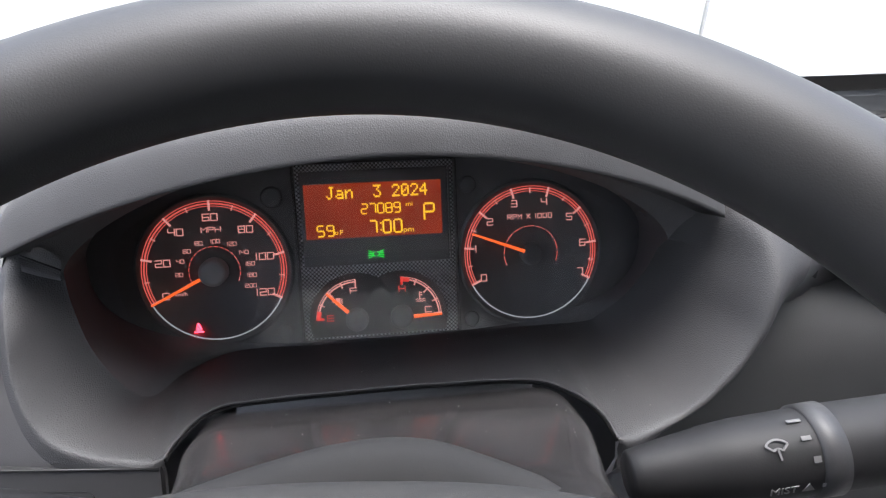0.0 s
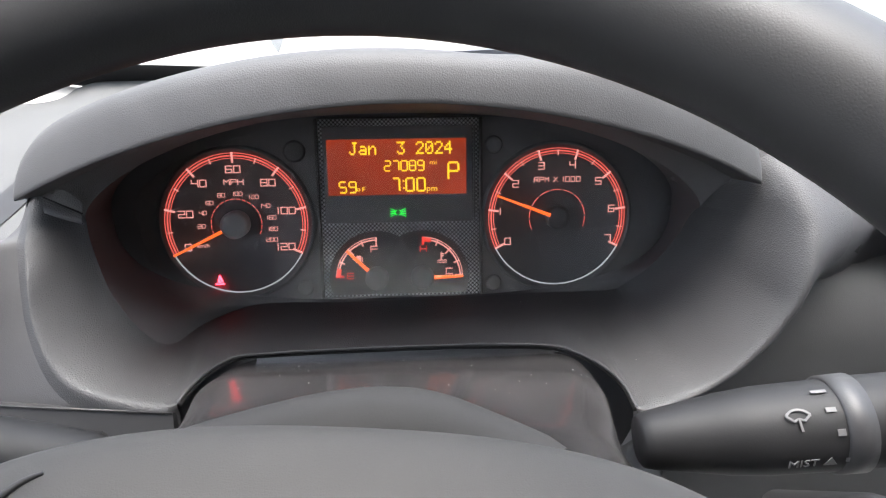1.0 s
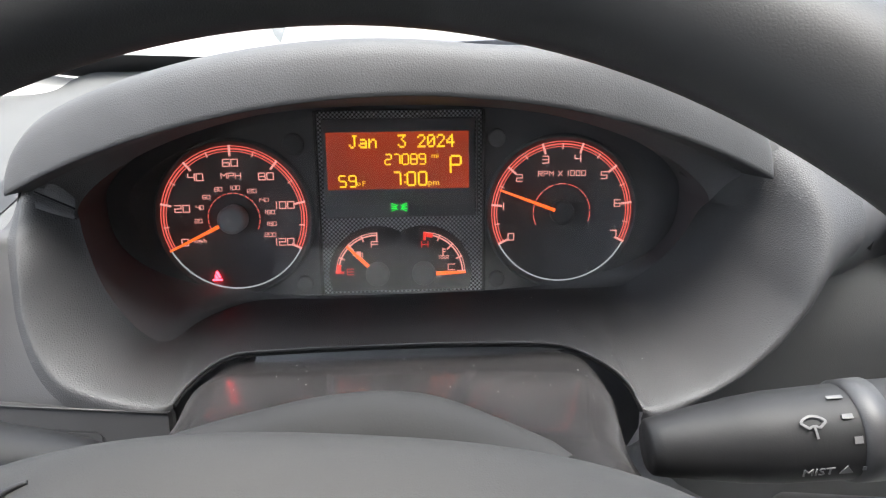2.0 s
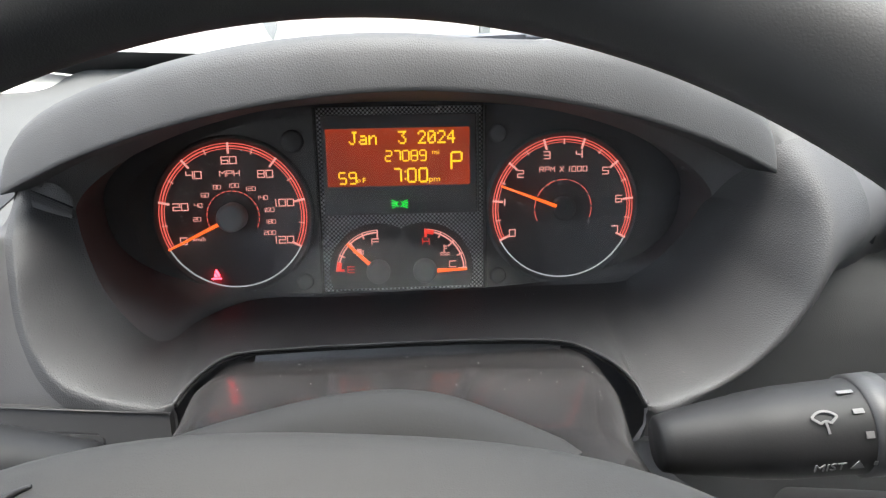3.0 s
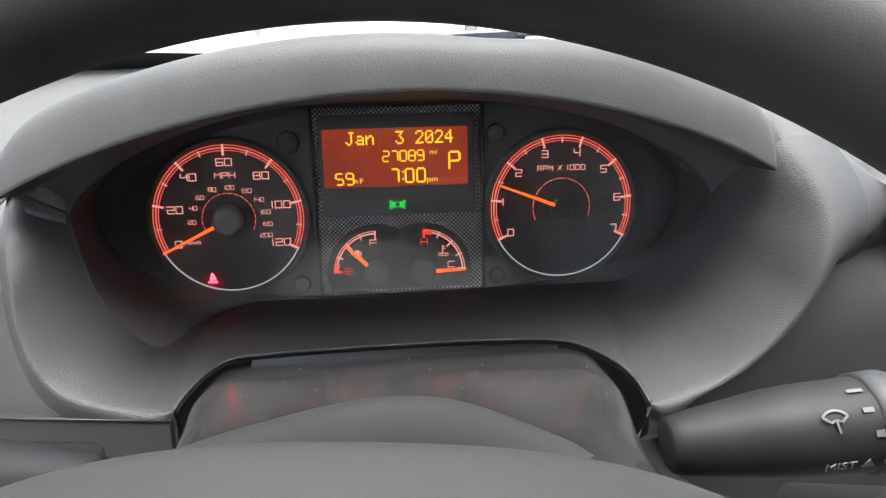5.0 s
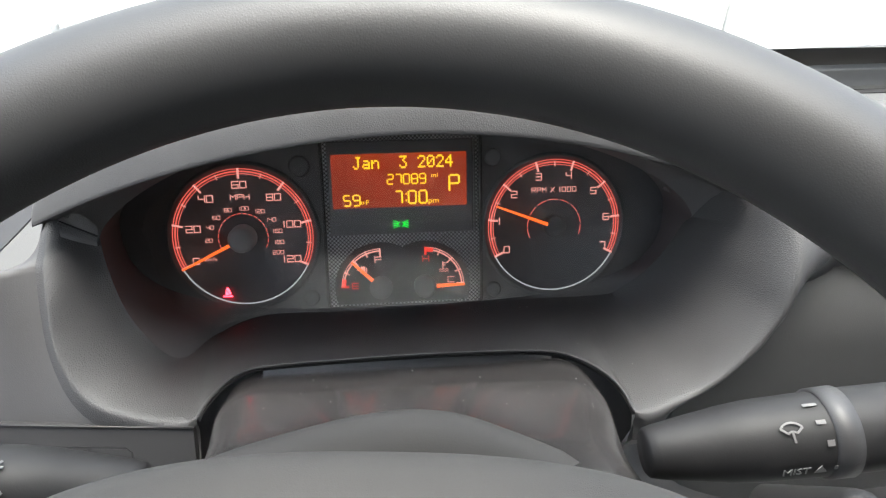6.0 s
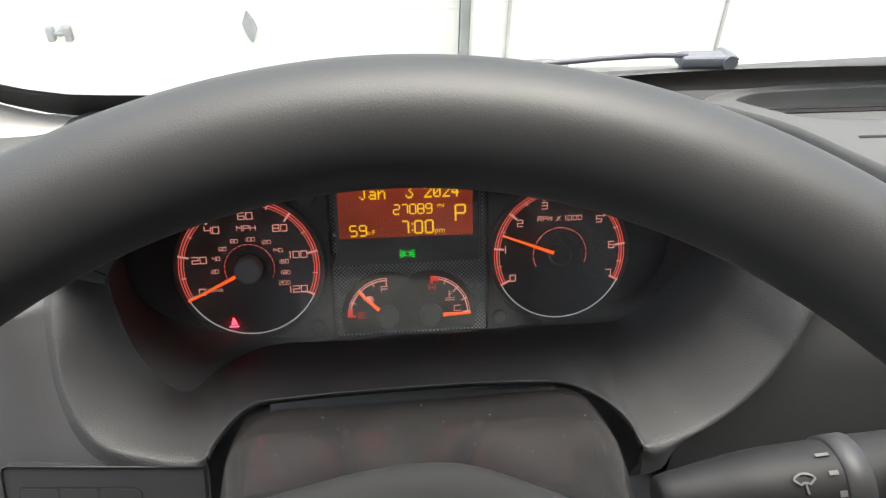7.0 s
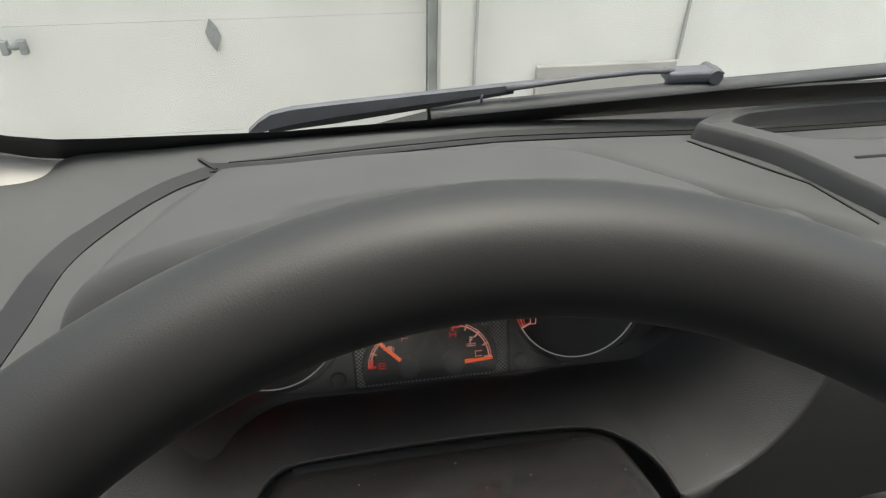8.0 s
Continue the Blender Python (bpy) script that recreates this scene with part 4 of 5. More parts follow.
# clear lens in front of the dials
lens = part("lens", loft([[(face_ring(q, -0.005)[0], -0.013 - 0.004 * f, face_ring(q, -0.005)[1] * (1 - f) + 0.0 * f) for q in ANG] for f in (0.0, 0.5, 0.999)], True), LENS, cluster, "clear plastic lens")
lens.visible_shadow = False
# ---- steering wheel ----
# z of the wheel is its axis, y its upper side; the hub sits a little turned on it
WHEEL = Matrix.Translation((-0.0134, -0.3503, 1.5233)) @ Matrix.Rotation(radians(-6.75), 4, "Z") @ Matrix.Rotation(radians(32.3), 4, "X")
HUB = WHEEL.inverted() @ Matrix.Translation((-0.0037, -0.353, 1.496)) @ Matrix.Rotation(radians(36), 4, "X") @ Matrix.Rotation(radians(-4.5), 4, "Z")
wheel = thing("steering_wheel", WHEEL, "dark grey grained steering wheel with a grey airbag hub", "steering wheel")
RIM_R, RIM_T = 0.1721, 0.0177
part("rim", loft([[((RIM_R + RIM_T * math.cos(p)) * math.cos(a), (RIM_R + RIM_T * math.cos(p)) * math.sin(a), 0.9 * RIM_T * math.sin(p)) for p in (2 * math.pi * j / 32 for j in range(32))] for a in (2 * math.pi * i / 180 for i in range(181))], True), RIM_GREY, wheel)


def hub_ring(f, n):
    out = []
    for k in range(96):
        a = 2 * math.pi * k / 96
        c, s = math.cos(a), math.sin(a)
        x = -0.012 + 0.165 * math.copysign(abs(c) ** 0.8, c) * f
        y = (0.087 if s > 0 else 0.11) * math.copysign(abs(s) ** 0.8, s) * f
        out.append((x, y, n))
    return out


hub = loft([hub_ring(0.9, -0.14), hub_ring(1.0, -0.125), hub_ring(1.0, -0.093), hub_ring(0.985, -0.088), hub_ring(0.95, -0.083), hub_ring(0.8, -0.074), hub_ring(0.5, -0.064), hub_ring(0.2, -0.060), hub_ring(0.01, -0.060)], True)
hub.transform(HUB)
hub_part = part("hub", hub, HUB_GREY, wheel, "grey airbag cover")
seam = polyline3([(-0.122, -0.2605, 1.4690), (-0.1165, -0.2525, 1.4722), (-0.1130, -0.2490, 1.4742), (-0.1085, -0.2455, 1.4752), (-0.1035, -0.2435, 1.4760)], 16)
part("seam", tube([WHEEL.inverted() @ p for p in seam], 0.0012, 8, radii=[0.0003 + 0.0010 * math.sin(math.pi * (0.1 + 0.8 * n / (len(seam) - 1))) for n in range(len(seam))]), BLACK, hub_part, "dark seam of the airbag cover")

# ---- steering column ----
column = thing("steering_column", DASH, "steering column cover of dark glossy and grey plastic", "steering column")


def shroud(d):
    """Cross-section of the column cover at the distance d from the dial plane: flat on top, rolled over at both sides, narrower towards the driver."""
    v0 = -0.0605 + (0.29 if d < 0.137 else 0.165) * (min(d, 0.205) - 0.137) - 0.25 * max(0.0, d - 0.205)
    near = smoothstep((d - 0.12) / 0.08)
    half = 0.1075 - 0.013 * smoothstep((d - 0.09) / 0.11)
    fall = 0.007 + 0.012 * smoothstep((d - 0.05) / 0.08)
    bend = 0.35 * smoothstep((d - 0.04) / 0.09) + 1.2 * near
    pts = []
    for k in range(97):
        u = -1 + 2 * k / 96
        a = max(0.0, abs(u) - 0.78) / 0.22
        x = half * (u if a == 0 else math.copysign(0.78 + 0.22 * math.sin(a * math.pi / 2), u))
        pts.append((x + 0.0065, -d, v0 - bend * x * x - (0.03 * smoothstep((d - 0.05) / 0.1) + 0.06 * near) * x - fall * (1 - math.cos(a * math.pi / 2))))
    return pts


part("side_skirt", loft([[shroud(d)[0] for d in (0.04, 0.08, 0.12, 0.15, 0.18, 0.21, 0.26)], [(x + 0.002, y, z - 0.05) for x, y, z in (shroud(d)[0] for d in (0.04, 0.08, 0.12, 0.15, 0.18, 0.21, 0.26))]], False), GLOSS_BLACK, column)
part("side_skirt", loft([[shroud(d)[-1] for d in (0.04, 0.08, 0.12, 0.15, 0.18, 0.21, 0.26)], [(x - 0.002, y, z - 0.05) for x, y, z in (shroud(d)[-1] for d in (0.04, 0.08, 0.12, 0.15, 0.18, 0.21, 0.26))]], False), GLOSS_BLACK, column)
part("upper_cover", loft([shroud(d) for d in (0.0, 0.03, 0.045, 0.06, 0.075, 0.09, 0.105, 0.12, 0.135, 0.15, 0.165, 0.18, 0.195, 0.21, 0.23, 0.26)], False), GLOSS_BLACK, column, "dusty dark glossy column cover")
# low bell-shaped collar at the wheel end of the cover
COLLAR = polyline3([(-0.115, 0, -0.066), (-0.09, 0, -0.0575), (-0.0675, 0, -0.050), (-0.045, 0, -0.0443), (-0.022, 0, -0.0397), (0.0, 0, -0.0382), (0.02, 0, -0.0412), (0.042, 0, -0.0505), (0.066, 0, -0.0625), (0.09, 0, -0.075), (0.115, 0, -0.088)], 80)
part("collar", loft([[(p.x, -d, p.z - drop) for p in COLLAR] for d, drop in ((0.196, 0.030), (0.2035, 0.0060), (0.2065, 0.0016), (0.210, 0.0), (0.215, -0.0002), (0.221, 0.003), (0.227, 0.012), (0.231, 0.030))], False), SHROUD_GREY, column, "matt grey collar round the column")


# ---- stalks ----
STALK_SIZE = 0.9


def stalk(name, a, b, label):
    axis = Vector(b) - Vector(a)
    m = Matrix.Translation(a) @ axis.to_track_quat("Z", "Y").to_matrix().to_4x4()
    t = thing(name, m, label, "control stalk", "column stalks")
    L = axis.length
    k = STALK_SIZE

    def turned(rows):
        return lathe([(r * k, z * k) for r, z in rows], 40)

    part("arm", turned([(0.0, 0.009), (0.0098, 0.009), (0.0112, 0.0102), (0.0122, 0.014), (0.0148, 0.03), (0.0166, 0.0425), (0.0170, 0.0435), (0.0186, 0.060), (0.0192, 0.088)]), STALK, t)
    part("ring", turned([(0.0190, 0.088), (0.0206, 0.0885), (0.0208, 0.0995), (0.0192, 0.100)]), RING_GREY, t, "grey turning ring")
    part("tip", turned([(0.0195, 0.100), (0.019, L * 0.97 / k), (0.015, L / k), (0.0, L / k)]), STALK, t)
    return t


stalk_r = stalk("wiper_stalk", (0.0887, -0.2156, 1.4436), (0.2615, -0.2183, 1.4600), "black wiper stalk with white printed symbols")
stalk_l = stalk("light_stalk", (-0.0926, -0.2191, 1.4471), (-0.2654, -0.2218, 1.4678), "black light stalk with white printed symbols")


# ---- dash top details ----
def ribbon(points, width, lift, mat, parent, name, label="", thick=0.003, start=1.0, run=8):
    """A flat strip laid along (x, y) points of the dash top; it begins at start of its width and widens over run points."""
    rows = []
    n = len(points)
    for i, (x, y) in enumerate(points):
        a, b = points[max(0, i - 1)], points[min(n - 1, i + 1)]
        t = Vector((b[0] - a[0], b[1] - a[1])).normalized()
        s = Vector((-t.y, t.x)) * width / 2 * (start + (1 - start) * min(1.0, i / run))
        z = top_height(x, y) + lift
        rows.append([TO_DASH @ Vector(p) for p in ((x + s.x, y + s.y, z - thick), (x + s.x, y + s.y, z), (x - s.x, y - s.y, z), (x - s.x, y - s.y, z - thick))])
    return sharp(part(name, loft(rows, True, True), mat, parent, label))


def polyline(keys, steps):
    return [(p.x, p.y) for p in polyline3([(x, y, 0) for x, y in keys], steps)]


channel = polyline([(-0.275, -0.04), (-0.266, 0.02), (-0.256, 0.085), (-0.226, 0.134), (-0.189, 0.171), (-0.155, 0.190)], 30)
ribbon(channel, 0.023, 0.0006, GROOVE, dash, "channel", "dark curved groove in the dash top")
ribbon(channel[:12], 0.0235, 0.0012, BLACK, dash, "channel")
slot = polyline([(-0.155, 0.192), (-0.10, 0.193), (-0.047, 0.197), (0.112, 0.208), (0.283, 0.213), (0.60, 0.216)], 30)
ribbon(slot, 0.007, 0.0012, BLACK, dash, "defroster_slot", "narrow black defroster slot", start=2.2, run=4)
ribbon([(x, y + 0.007 + 0.004 * min(1, n / 12)) for n, (x, y) in enumerate(slot[2:])], 0.011, 0.0010, GROOVE, dash, "defroster_slot", start=0.08, run=16)
ribbon([(-0.166, 0.206), (-0.150, 0.188)], 0.003, 0.0025, BLACK, dash, "joint")

# black painted border of the windscreen and its seal
border = [[glass_point(x, w) for x in xs if x < 1.3] for w in (-0.004, 0.006, 0.015, 0.024)]
for row in border:
    for k, (x, y, z) in enumerate(row):
        row[k] = (x, y - 0.003, z - 0.003)
wide_border = []
for r, row in enumerate(border):
    wide_border.append([])
    for x, y, z in row:
        more = (0.014 * max(0, min(1, (-0.1 - x) / 0.2)) + 0.017 * smoothstep((x - 0.02) / 0.35)) * r / 3
        wide_border[-1].append((x, y - (0.4 if x < 0 else 0.94) * more, z + more))
part("border", loft(wide_border, False), RUBBER, screen, "black painted glass border")

# pillar foot between dash and glass
foot = []
for k in range(13):
    x = -0.285 - 0.26 * k / 12
    g = Vector(glass_point(x, -0.004))
    foot.append([(x, 0.17 - 0.05 * k / 12, 1.40 - 0.02 * k / 12), (x, 0.5 * (0.17 + g.y), 0.5 * (1.41 + g.z)), (x, g.y - 0.004, g.z - 0.004)])
tagged(part("pillar_foot", loft(foot, False), PILLAR), "pale trim at the foot of the windscreen pillar", "pillar trim", kind="structure")

# storage tray on the dash
tray = thing("dash_tray", Matrix(), "raised grey plastic storage tray set into the dash top", "storage tray", kind="structure")
o_loop = [(0.275, 0.157), (0.300, 0.170), (0.350, 0.183), (0.45, 0.190), (0.6, 0.192), (0.8, 0.194), (1.05, 0.195), (1.05, 0.09), (1.05, -0.02), (0.8, -0.02), (0.6, -0.02), (0.5, -0.02), (0.43, -0.02), (0.385, -0.005), (0.362, 0.04), (0.33, 0.105)]
i_loop = [(0.312, 0.160), (0.322, 0.169), (0.352, 0.178), (0.45, 0.184), (0.6, 0.186), (0.8, 0.188), (1.0, 0.189), (1.0, 0.15), (1.0, 0.113), (0.8, 0.114), (0.6, 0.115), (0.5, 0.116), (0.43, 0.117), (0.39, 0.121), (0.356, 0.127), (0.328, 0.145)]
o_loop, i_loop = (polyline([(x * 1.063 + 0.004, y * 1.04 + 0.040) for x, y in l + l[:1]], 128)[:-1] for l in (o_loop, i_loop))
rings = [[(x - 0.003 * (x < 0.4), y, 1.395) for x, y in o_loop], [(x - 0.002 * (x < 0.4), y, 1.417) for x, y in o_loop], [(x, y, 1.423) for x, y in o_loop]]
rings.append([(x + 0.04 * (X - x), y + 0.04 * (Y - y), 1.429) for (x, y), (X, Y) in zip(o_loop, i_loop)])
rings.append([(x + 0.14 * (X - x), y + 0.14 * (Y - y), 1.429) for (x, y), (X, Y) in zip(o_loop, i_loop)])
rings.append([(x + 0.20 * (X - x), y + 0.20 * (Y - y), 1.4255) for (x, y), (X, Y) in zip(o_loop, i_loop)])
rings.append([(x + 0.93 * (X - x), y + 0.93 * (Y - y), 1.4265) for (x, y), (X, Y) in zip(o_loop, i_loop)])
rings += [[(x, y, 1.424) for x, y in i_loop], [(x, y, 1.415) for x, y in i_loop], [(x + 0.02 * (0.6 - x), y + 0.1 * (0.15 - y), 1.392) for x, y in i_loop], [(0.6 + 0.02 * (x - 0.6), 0.15 + 0.02 * (y - 0.15), 1.392) for x, y in i_loop]]
part("tray_body", loft(rings, True), TOP_GREY, tray)
part("joint", box(0.41, 1.0, 0.123, 0.126, 1.420, 1.4275), BLACK, tray, "dark joint line")
ribbon([(0.288, 0.198), (0.366, 0.115), (0.386, 0.050)], 0.002, 0.001, BLACK, dash, "joint")

# outside air vent at the left end of the dash
vent = thing("air_vent", DASH, "dark upright air vent with bright slat edges", "air vent")
sharp(part("housing", box(-0.345, -0.2385, -0.070, -0.035, -0.24, -0.026, 0.004), BLACK, vent), 20)
for x in (-0.250, -0.2655, -0.290, -0.312):
    sharp(part("slat", box(x - 0.0022, x + 0.0022, -0.082, -0.068, -0.22, -0.02, 0.0015), SILVER if x > -0.27 else SMOOTH_GREY, vent, "bright slat edge" if x > -0.27 else ""), 20)

# switch panel beside the column
panel_l = thing("switch_panel", DASH, "grey plastic switch panel beside the steering column", "switch panel")
edge_line = [(-0.2168, -0.26), (-0.2168, -0.0880), (-0.2160, -0.0845), (-0.2135, -0.0832), (-0.167, -0.0875), (-0.1142, -0.0921), (-0.1142, -0.26)]
part("panel", plate(edge_line, -0.06, -0.1066), PANEL_GREY, panel_l, smooth=False)
part("gap", tube([(x, -0.1070, z + 0.0004) for x, z in edge_line[:-1]], 0.0007, 8), BLACK, panel_l, "dark gap round the panel")
part("button_frame", plate([(-0.2098, -0.135), (-0.2098, -0.0985), (-0.2078, -0.0953), (-0.169, -0.0986), (-0.151, -0.1003), (-0.1470, -0.1040), (-0.1462, -0.135)], -0.10, -0.1070), BLACK, panel_l, smooth=False)
for x0, x1, z0, z1 in ((-0.2087, -0.1901, -0.0966, -0.0981), (-0.1890, -0.1697, -0.0981, -0.0998), (-0.1686, -0.1480, -0.0998, -0.1016)):
    part("button", plate([(x0, -0.134), (x0, z0 - 0.0015), (x0 + 0.001, z0), (x1 - 0.001, z1), (x1, z1 - 0.0015), (x1, -0.134)], -0.10, -0.1074), PANEL_GREY, panel_l, "blank grey push button", smooth=False)

# ---- outside: wipers and cowl ----
cowl = thing("cowl_panel", Matrix(), "black plastic cowl below the windscreen", "cowl", kind="structure")
part("ledge", loft([[(x, 0.292 + d, z - 0.030 * smoothstep((0.14 - x) / 0.2)) for x in (-0.6 + 2.2 * k / 30 for k in range(31))] for d, z in ((0.0, 1.36), (0.004, 1.372), (0.03, 1.374), (0.034, 1.366), (0.06, 1.364), (0.065, 1.372), (0.12, 1.366), (0.16, 1.30))], False), RUBBER, cowl)
part("strip", loft([[(x, 0.336 + 0.13 * max(0, x) + d, z - 0.022 * max(0, x)) for x in (0.06 + 1.3 * k / 20 for k in range(21))] for d, z in ((0.002, 1.380), (0.004, 1.385), (0.014, 1.388), (0.03, 1.384), (0.032, 1.36))], False), COWL_GREY, cowl, "grey cowl strip")

wiper = thing("windscreen_wiper", Matrix(), "grey windscreen wiper resting along the glass foot", "wiper")


def wp(x, z, dy=0.0):
    return (x, 0.34 + 0.18 * x + dy, z)


def blade(rows, depth):
    """A flat rail: rows of x, top, bottom."""
    bm = loft([[wp(x, t), wp(x, t, depth), wp(x, b, depth), wp(x, b)] for x, t, b in rows], True, True)
    return bm


sharp(part("blade_rail", blade([(-0.136, 1.390, 1.387), (-0.125, 1.399, 1.387), (-0.112, 1.406, 1.390), (-0.09, 1.4085, 1.392), (-0.043, 1.408, 1.394), (0.07, 1.4055, 1.395), (0.151, 1.4035, 1.3965), (0.20, 1.402, 1.398)], 0.010), WIPER, wiper, "long grey blade rail"), 40)
sharp(part("rubber", blade([(-0.116, 1.390, 1.386), (-0.045, 1.3935, 1.3865), (0.07, 1.394, 1.3895), (0.16, 1.397, 1.393)], 0.006), RUBBER, wiper, "black wiper rubber"), 40)
part("arm", tube([wp(0.15, 1.400), wp(0.19, 1.4005), wp(0.26, 1.4005), (0.33, 0.34 + 0.18 * 0.33, 1.3985), wp(0.375, 1.394)], 0.0035, 8), WIPER, wiper)
head = box(0.366, 0.440, 0.398, 0.424, 1.380, 1.395, 0.005, 3)
join(head, tube([(0.429, 0.396, 1.387), (0.429, 0.428, 1.387)], 0.0092, 20))
box(0.372, 0.400, 0.402, 0.420, 1.368, 1.380, 0.003, bm=head)
box(0.408, 0.432, 0.402, 0.420, 1.368, 1.380, 0.003, bm=head)
sharp(part("hinge", head, HINGE_GREY, wiper, "pale grey hinge head"), 28)
for k in range(3):
    part("groove", box(0.4395, 0.4410, 0.400, 0.420, 1.382 + 0.004 * k, 1.3835 + 0.004 * k), RUBBER, wiper)
for x, z in ((0.120, 1.3935), (0.155, 1.380)):
    part("clip", box(x - 0.0012, x + 0.0012, 0.34 + 0.18 * x - 0.004, 0.34 + 0.18 * x, z - 0.005, z + 0.004), SILVER, wiper)


# ---- printed symbols on the stalks ----
def wrapped(stalk_thing, bm, radius, along, turn, mat, name, label=""):
    """Bends flat artwork (x along the stalk, z round it) on to the stalk."""
    for v in bm.verts:
        a, q, r = along + v.co.x, turn + v.co.z / radius, radius - v.co.y
        v.co = (r * math.cos(q), r * math.sin(q), a)
    bmesh.ops.recalc_face_normals(bm, faces=bm.faces[:])
    return part(name, bm, mat, stalk_thing, label, smooth=False)


def facing(stalk_thing, normal):
    """The angle on a stalk that looks along this direction."""
    n = stalk_thing.matrix_world.to_3x3().inverted() @ Vector(normal)
    return math.atan2(n.y, n.x)


def mark(stalk_thing, bm, along, normal, name, label="", mat=None, flip=1):
    """Prints artwork where the stalk looks along normal; its z points to the stalk's upper side."""
    if stalk_thing is stalk_l:
        normal = Matrix.Rotation(radians(-9), 3, "X") @ Vector(normal)
    up = 1 if (facing(stalk_thing, (0, -0.5, 0.87)) - facing(stalk_thing, (0, -0.7, 0.71)) + math.pi) % (2 * math.pi) > math.pi else -1
    for v in bm.verts:
        v.co.z *= up
        v.co.x *= flip
        v.co.y -= 0.0002
        v.co *= STALK_SIZE
    return wrapped(stalk_thing, bm, 0.0196 * STALK_SIZE, along * STALK_SIZE, facing(stalk_thing, normal), mat or PRINT, name, label)


fan = arc(0, -0.0022, 0.0062, 38, 142, 0.0009, 0, 0.0003, 12)
for g in (arc(0, -0.0022, 0.0024, 38, 142, 0.0008, 0, 0.0003, 8), bar((-0.0049, 0.0016), (-0.0019, -0.0007), 0.0009, 0), bar((0.0049, 0.0016), (0.0019, -0.0007), 0.0009, 0), bar((0, 0.0002), (0.0004, -0.0046), 0.0009, 0)):
    join(fan, g)
mark(stalk_r, fan, 0.0694, (-0.1, -0.50, 0.86), "symbol", "white wiper symbol")
word = writing("MIST \u25b2", 0.0052, 0, 0, 0, PRINT, None, 1.15, "tmp")
bm = bmesh.new()
bm.from_mesh(word.data)
bpy.data.objects.remove(word)
mark(stalk_r, bm, 0.0738, (0.0, -0.99, 0.09), "lettering", "white printed lettering")
for along, normal, w, h in ((0.0818, (-0.12, 0.06, 0.99), 0.0062, 0.0016), (0.0830, (-0.109, -0.37, 0.923), 0.0042, 0.0019), (0.0850, (-0.074, -0.745, 0.663), 0.0032, 0.0026), (0.0880, (0, -0.994, 0.11), 0.0022, 0.0020)):
    mark(stalk_r, box(-w / 2, w / 2, -0.0002, 0.0001, -h / 2, h / 2, 0.0), along, normal, "dash_mark", "white printed mark")

star = lathe([(0.0011, 0.0), (0.0011, 0.0003), (0.0022, 0.0003), (0.0022, 0.0)], 20)
star.transform(Matrix.Rotation(radians(90), 4, "X"))
for k in range(8):
    q = radians(45 * k)
    join(star, bar((0.0024 * math.cos(q), 0.0024 * math.sin(q)), (0.0040 * math.cos(q), 0.0040 * math.sin(q)), 0.0010, 0))
mark(stalk_l, star, 0.0633, (0.118, -0.29, 0.95), "symbol", "white lamp symbol")
for along, sgn in ((0.0678, 1), (0.0605, -1)):
    arrow = plate([(0.0034, 0), (0.0004, 0.0034), (0.0004, 0.0017), (-0.0026, 0.0017), (-0.0026, -0.0017), (0.0004, -0.0017), (0.0004, -0.0034)], 0, -0.0003)
    mark(stalk_l, arrow, along, (0.094, -0.714, 0.694), "symbol", "white arrow symbol", flip=sgn)
lampicon = plate([(-0.0016, 0.0030), (0.0036, 0.0022), (0.0036, -0.0022), (-0.0016, -0.0030), (-0.0036, -0.0018), (-0.0036, 0.0018)], 0, -0.0003)
mark(stalk_l, lampicon, 0.0805, (0.109, -0.53, 0.841), "symbol", "white headlamp symbol")
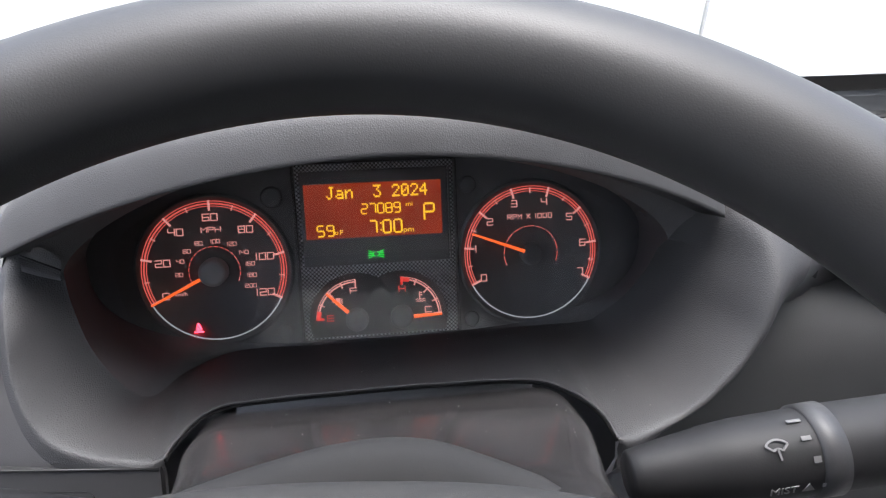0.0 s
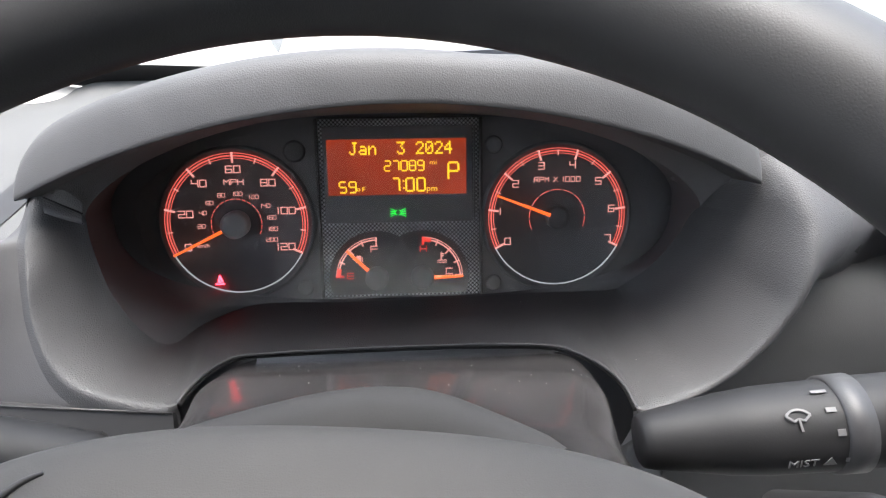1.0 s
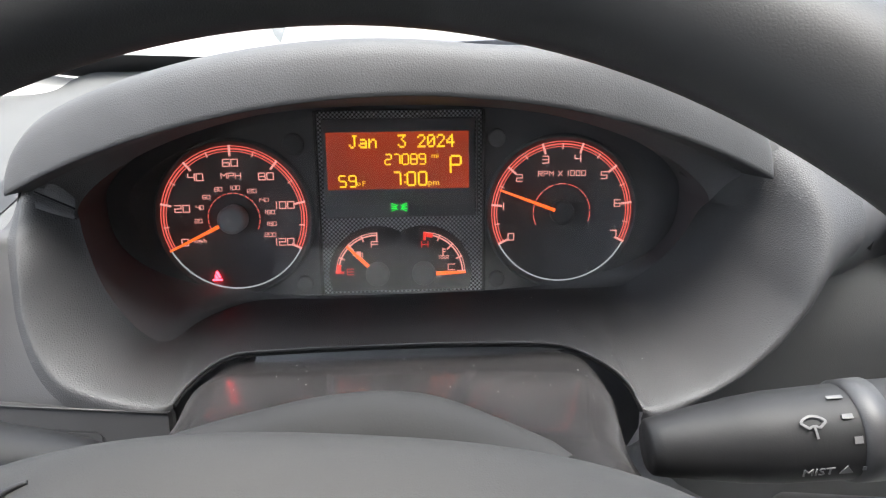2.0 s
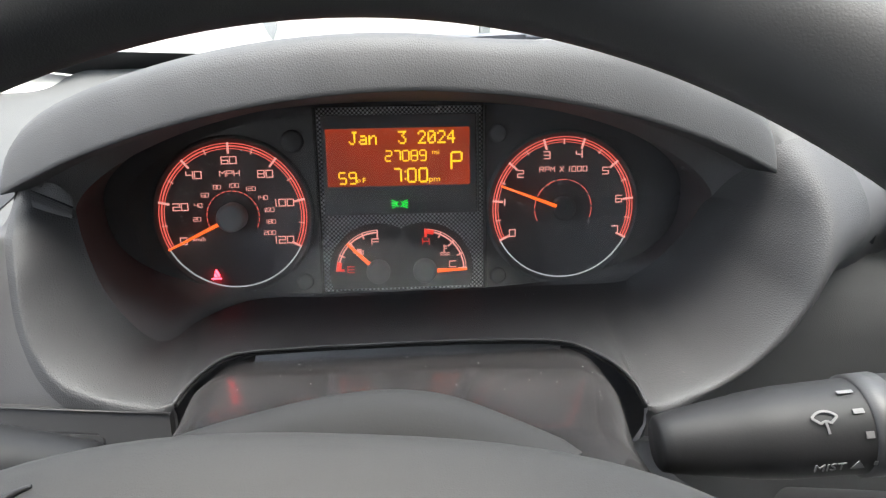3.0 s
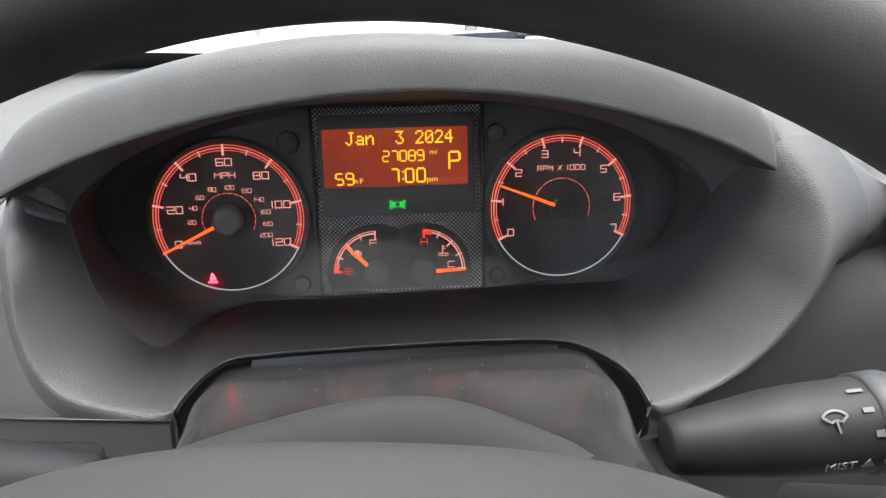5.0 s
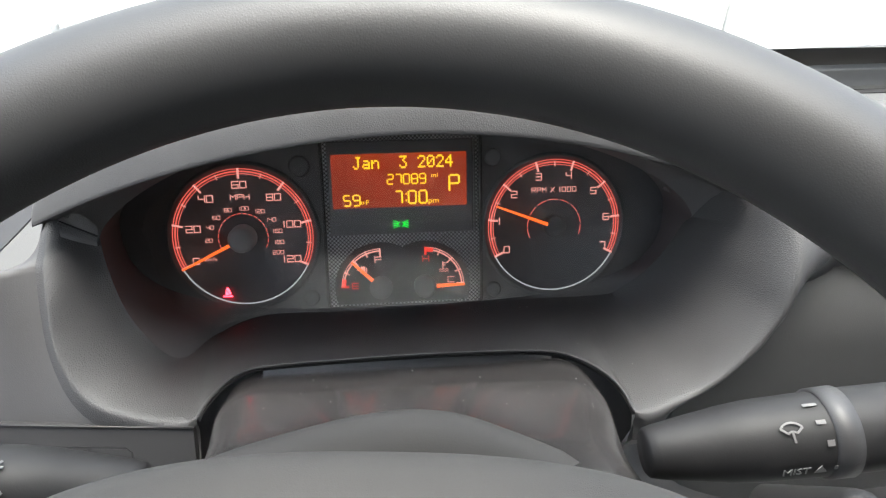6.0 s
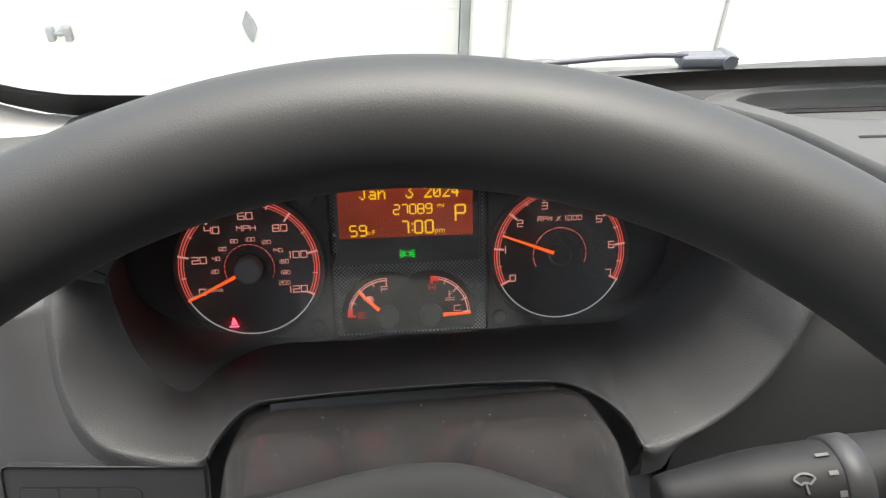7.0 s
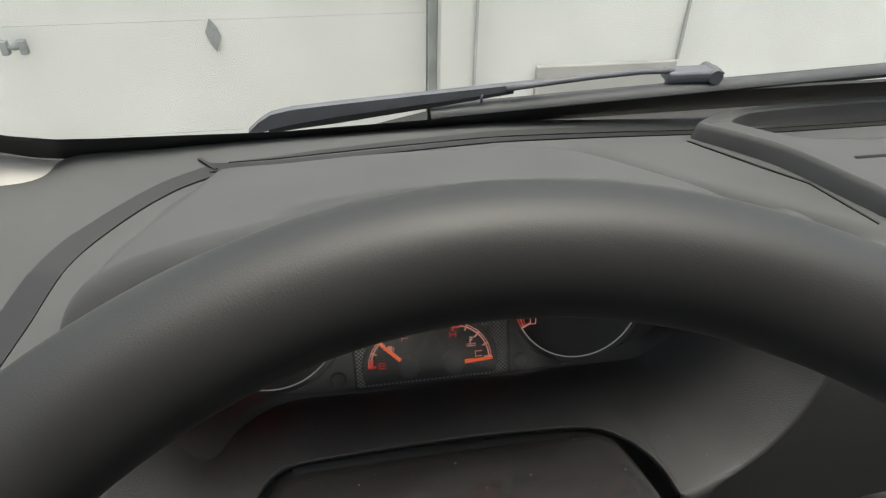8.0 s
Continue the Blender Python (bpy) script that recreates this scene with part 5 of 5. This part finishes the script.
for along, normal in ((0.0824, (0.073, -0.862, 0.501)), (0.1086, (0.076, -0.85, 0.521)), (0.1092, (0.118, -0.296, 0.948))):
    ringm = lathe([(0.0014, 0.0), (0.0014, 0.0003), (0.0028, 0.0003), (0.0028, 0.0)], 20)
    ringm.transform(Matrix.Rotation(radians(90), 4, "X"))
    mark(stalk_l, ringm, along, normal, "symbol", "white round symbol")
tabm = box(-0.0025, 0.0025, -0.0012, 0.0001, -0.0014, 0.0014, 0.0)
mark(stalk_l, tabm, 0.0915, (0.108, -0.54, 0.835), "dash_mark", "white printed mark")

# ignition lock beside the column
lock = thing("ignition_lock", pose(0.232, -0.200, 1.352, 35, 25, 0), "grey round ignition lock beside the column", "ignition lock")
part("barrel", lathe([(0.0, 0.016), (0.010, 0.016), (0.0145, 0.013), (0.016, 0.006), (0.016, -0.05)], 36), STALK, lock)

# dust on the column cover and the lower bowl
rng = random.Random(4)
dust = bmesh.new()


def speck(x, y, z, r):
    bm = bmesh.new()
    bmesh.ops.create_icosphere(bm, subdivisions=1, radius=r)
    for v in bm.verts:
        v.co *= rng.uniform(0.7, 1.3)
        v.co.x *= rng.choice((1, 1, 1.8))
    bm.transform(Matrix.Translation((x, y, z)))
    join(dust, bm)


for k in range(36):
    x, d = rng.uniform(-0.10, 0.10), rng.uniform(0.06, 0.172)
    row = shroud(d)
    i = min(range(len(row)), key=lambda n: abs(row[n][0] - x))
    speck(row[i][0], row[i][1], row[i][2] + 0.0001, rng.choice((0.00012, 0.00014, 0.00018, 0.00022, 0.00034)))
for k in range(45):
    q, f = rng.uniform(232, 312), rng.uniform(0.05, 0.9)
    n = int(q / 360 * N)
    (x0, z0, d0), (x1, z1, d1) = edge[n], crest[n]
    speck(x0 + (x1 - x0) * f, -(d0 + (d1 - d0) * rise(f, n)), z0 + (z1 - z0) * f + 0.0001, rng.choice((0.00012, 0.00016, 0.00022)))
dust_ob = part("dust", dust, DUST, None)
dust_ob.matrix_world = DASH
tagged(dust_ob, "fine pale dust specks on the column cover and bowl", "dust", kind="stuff")
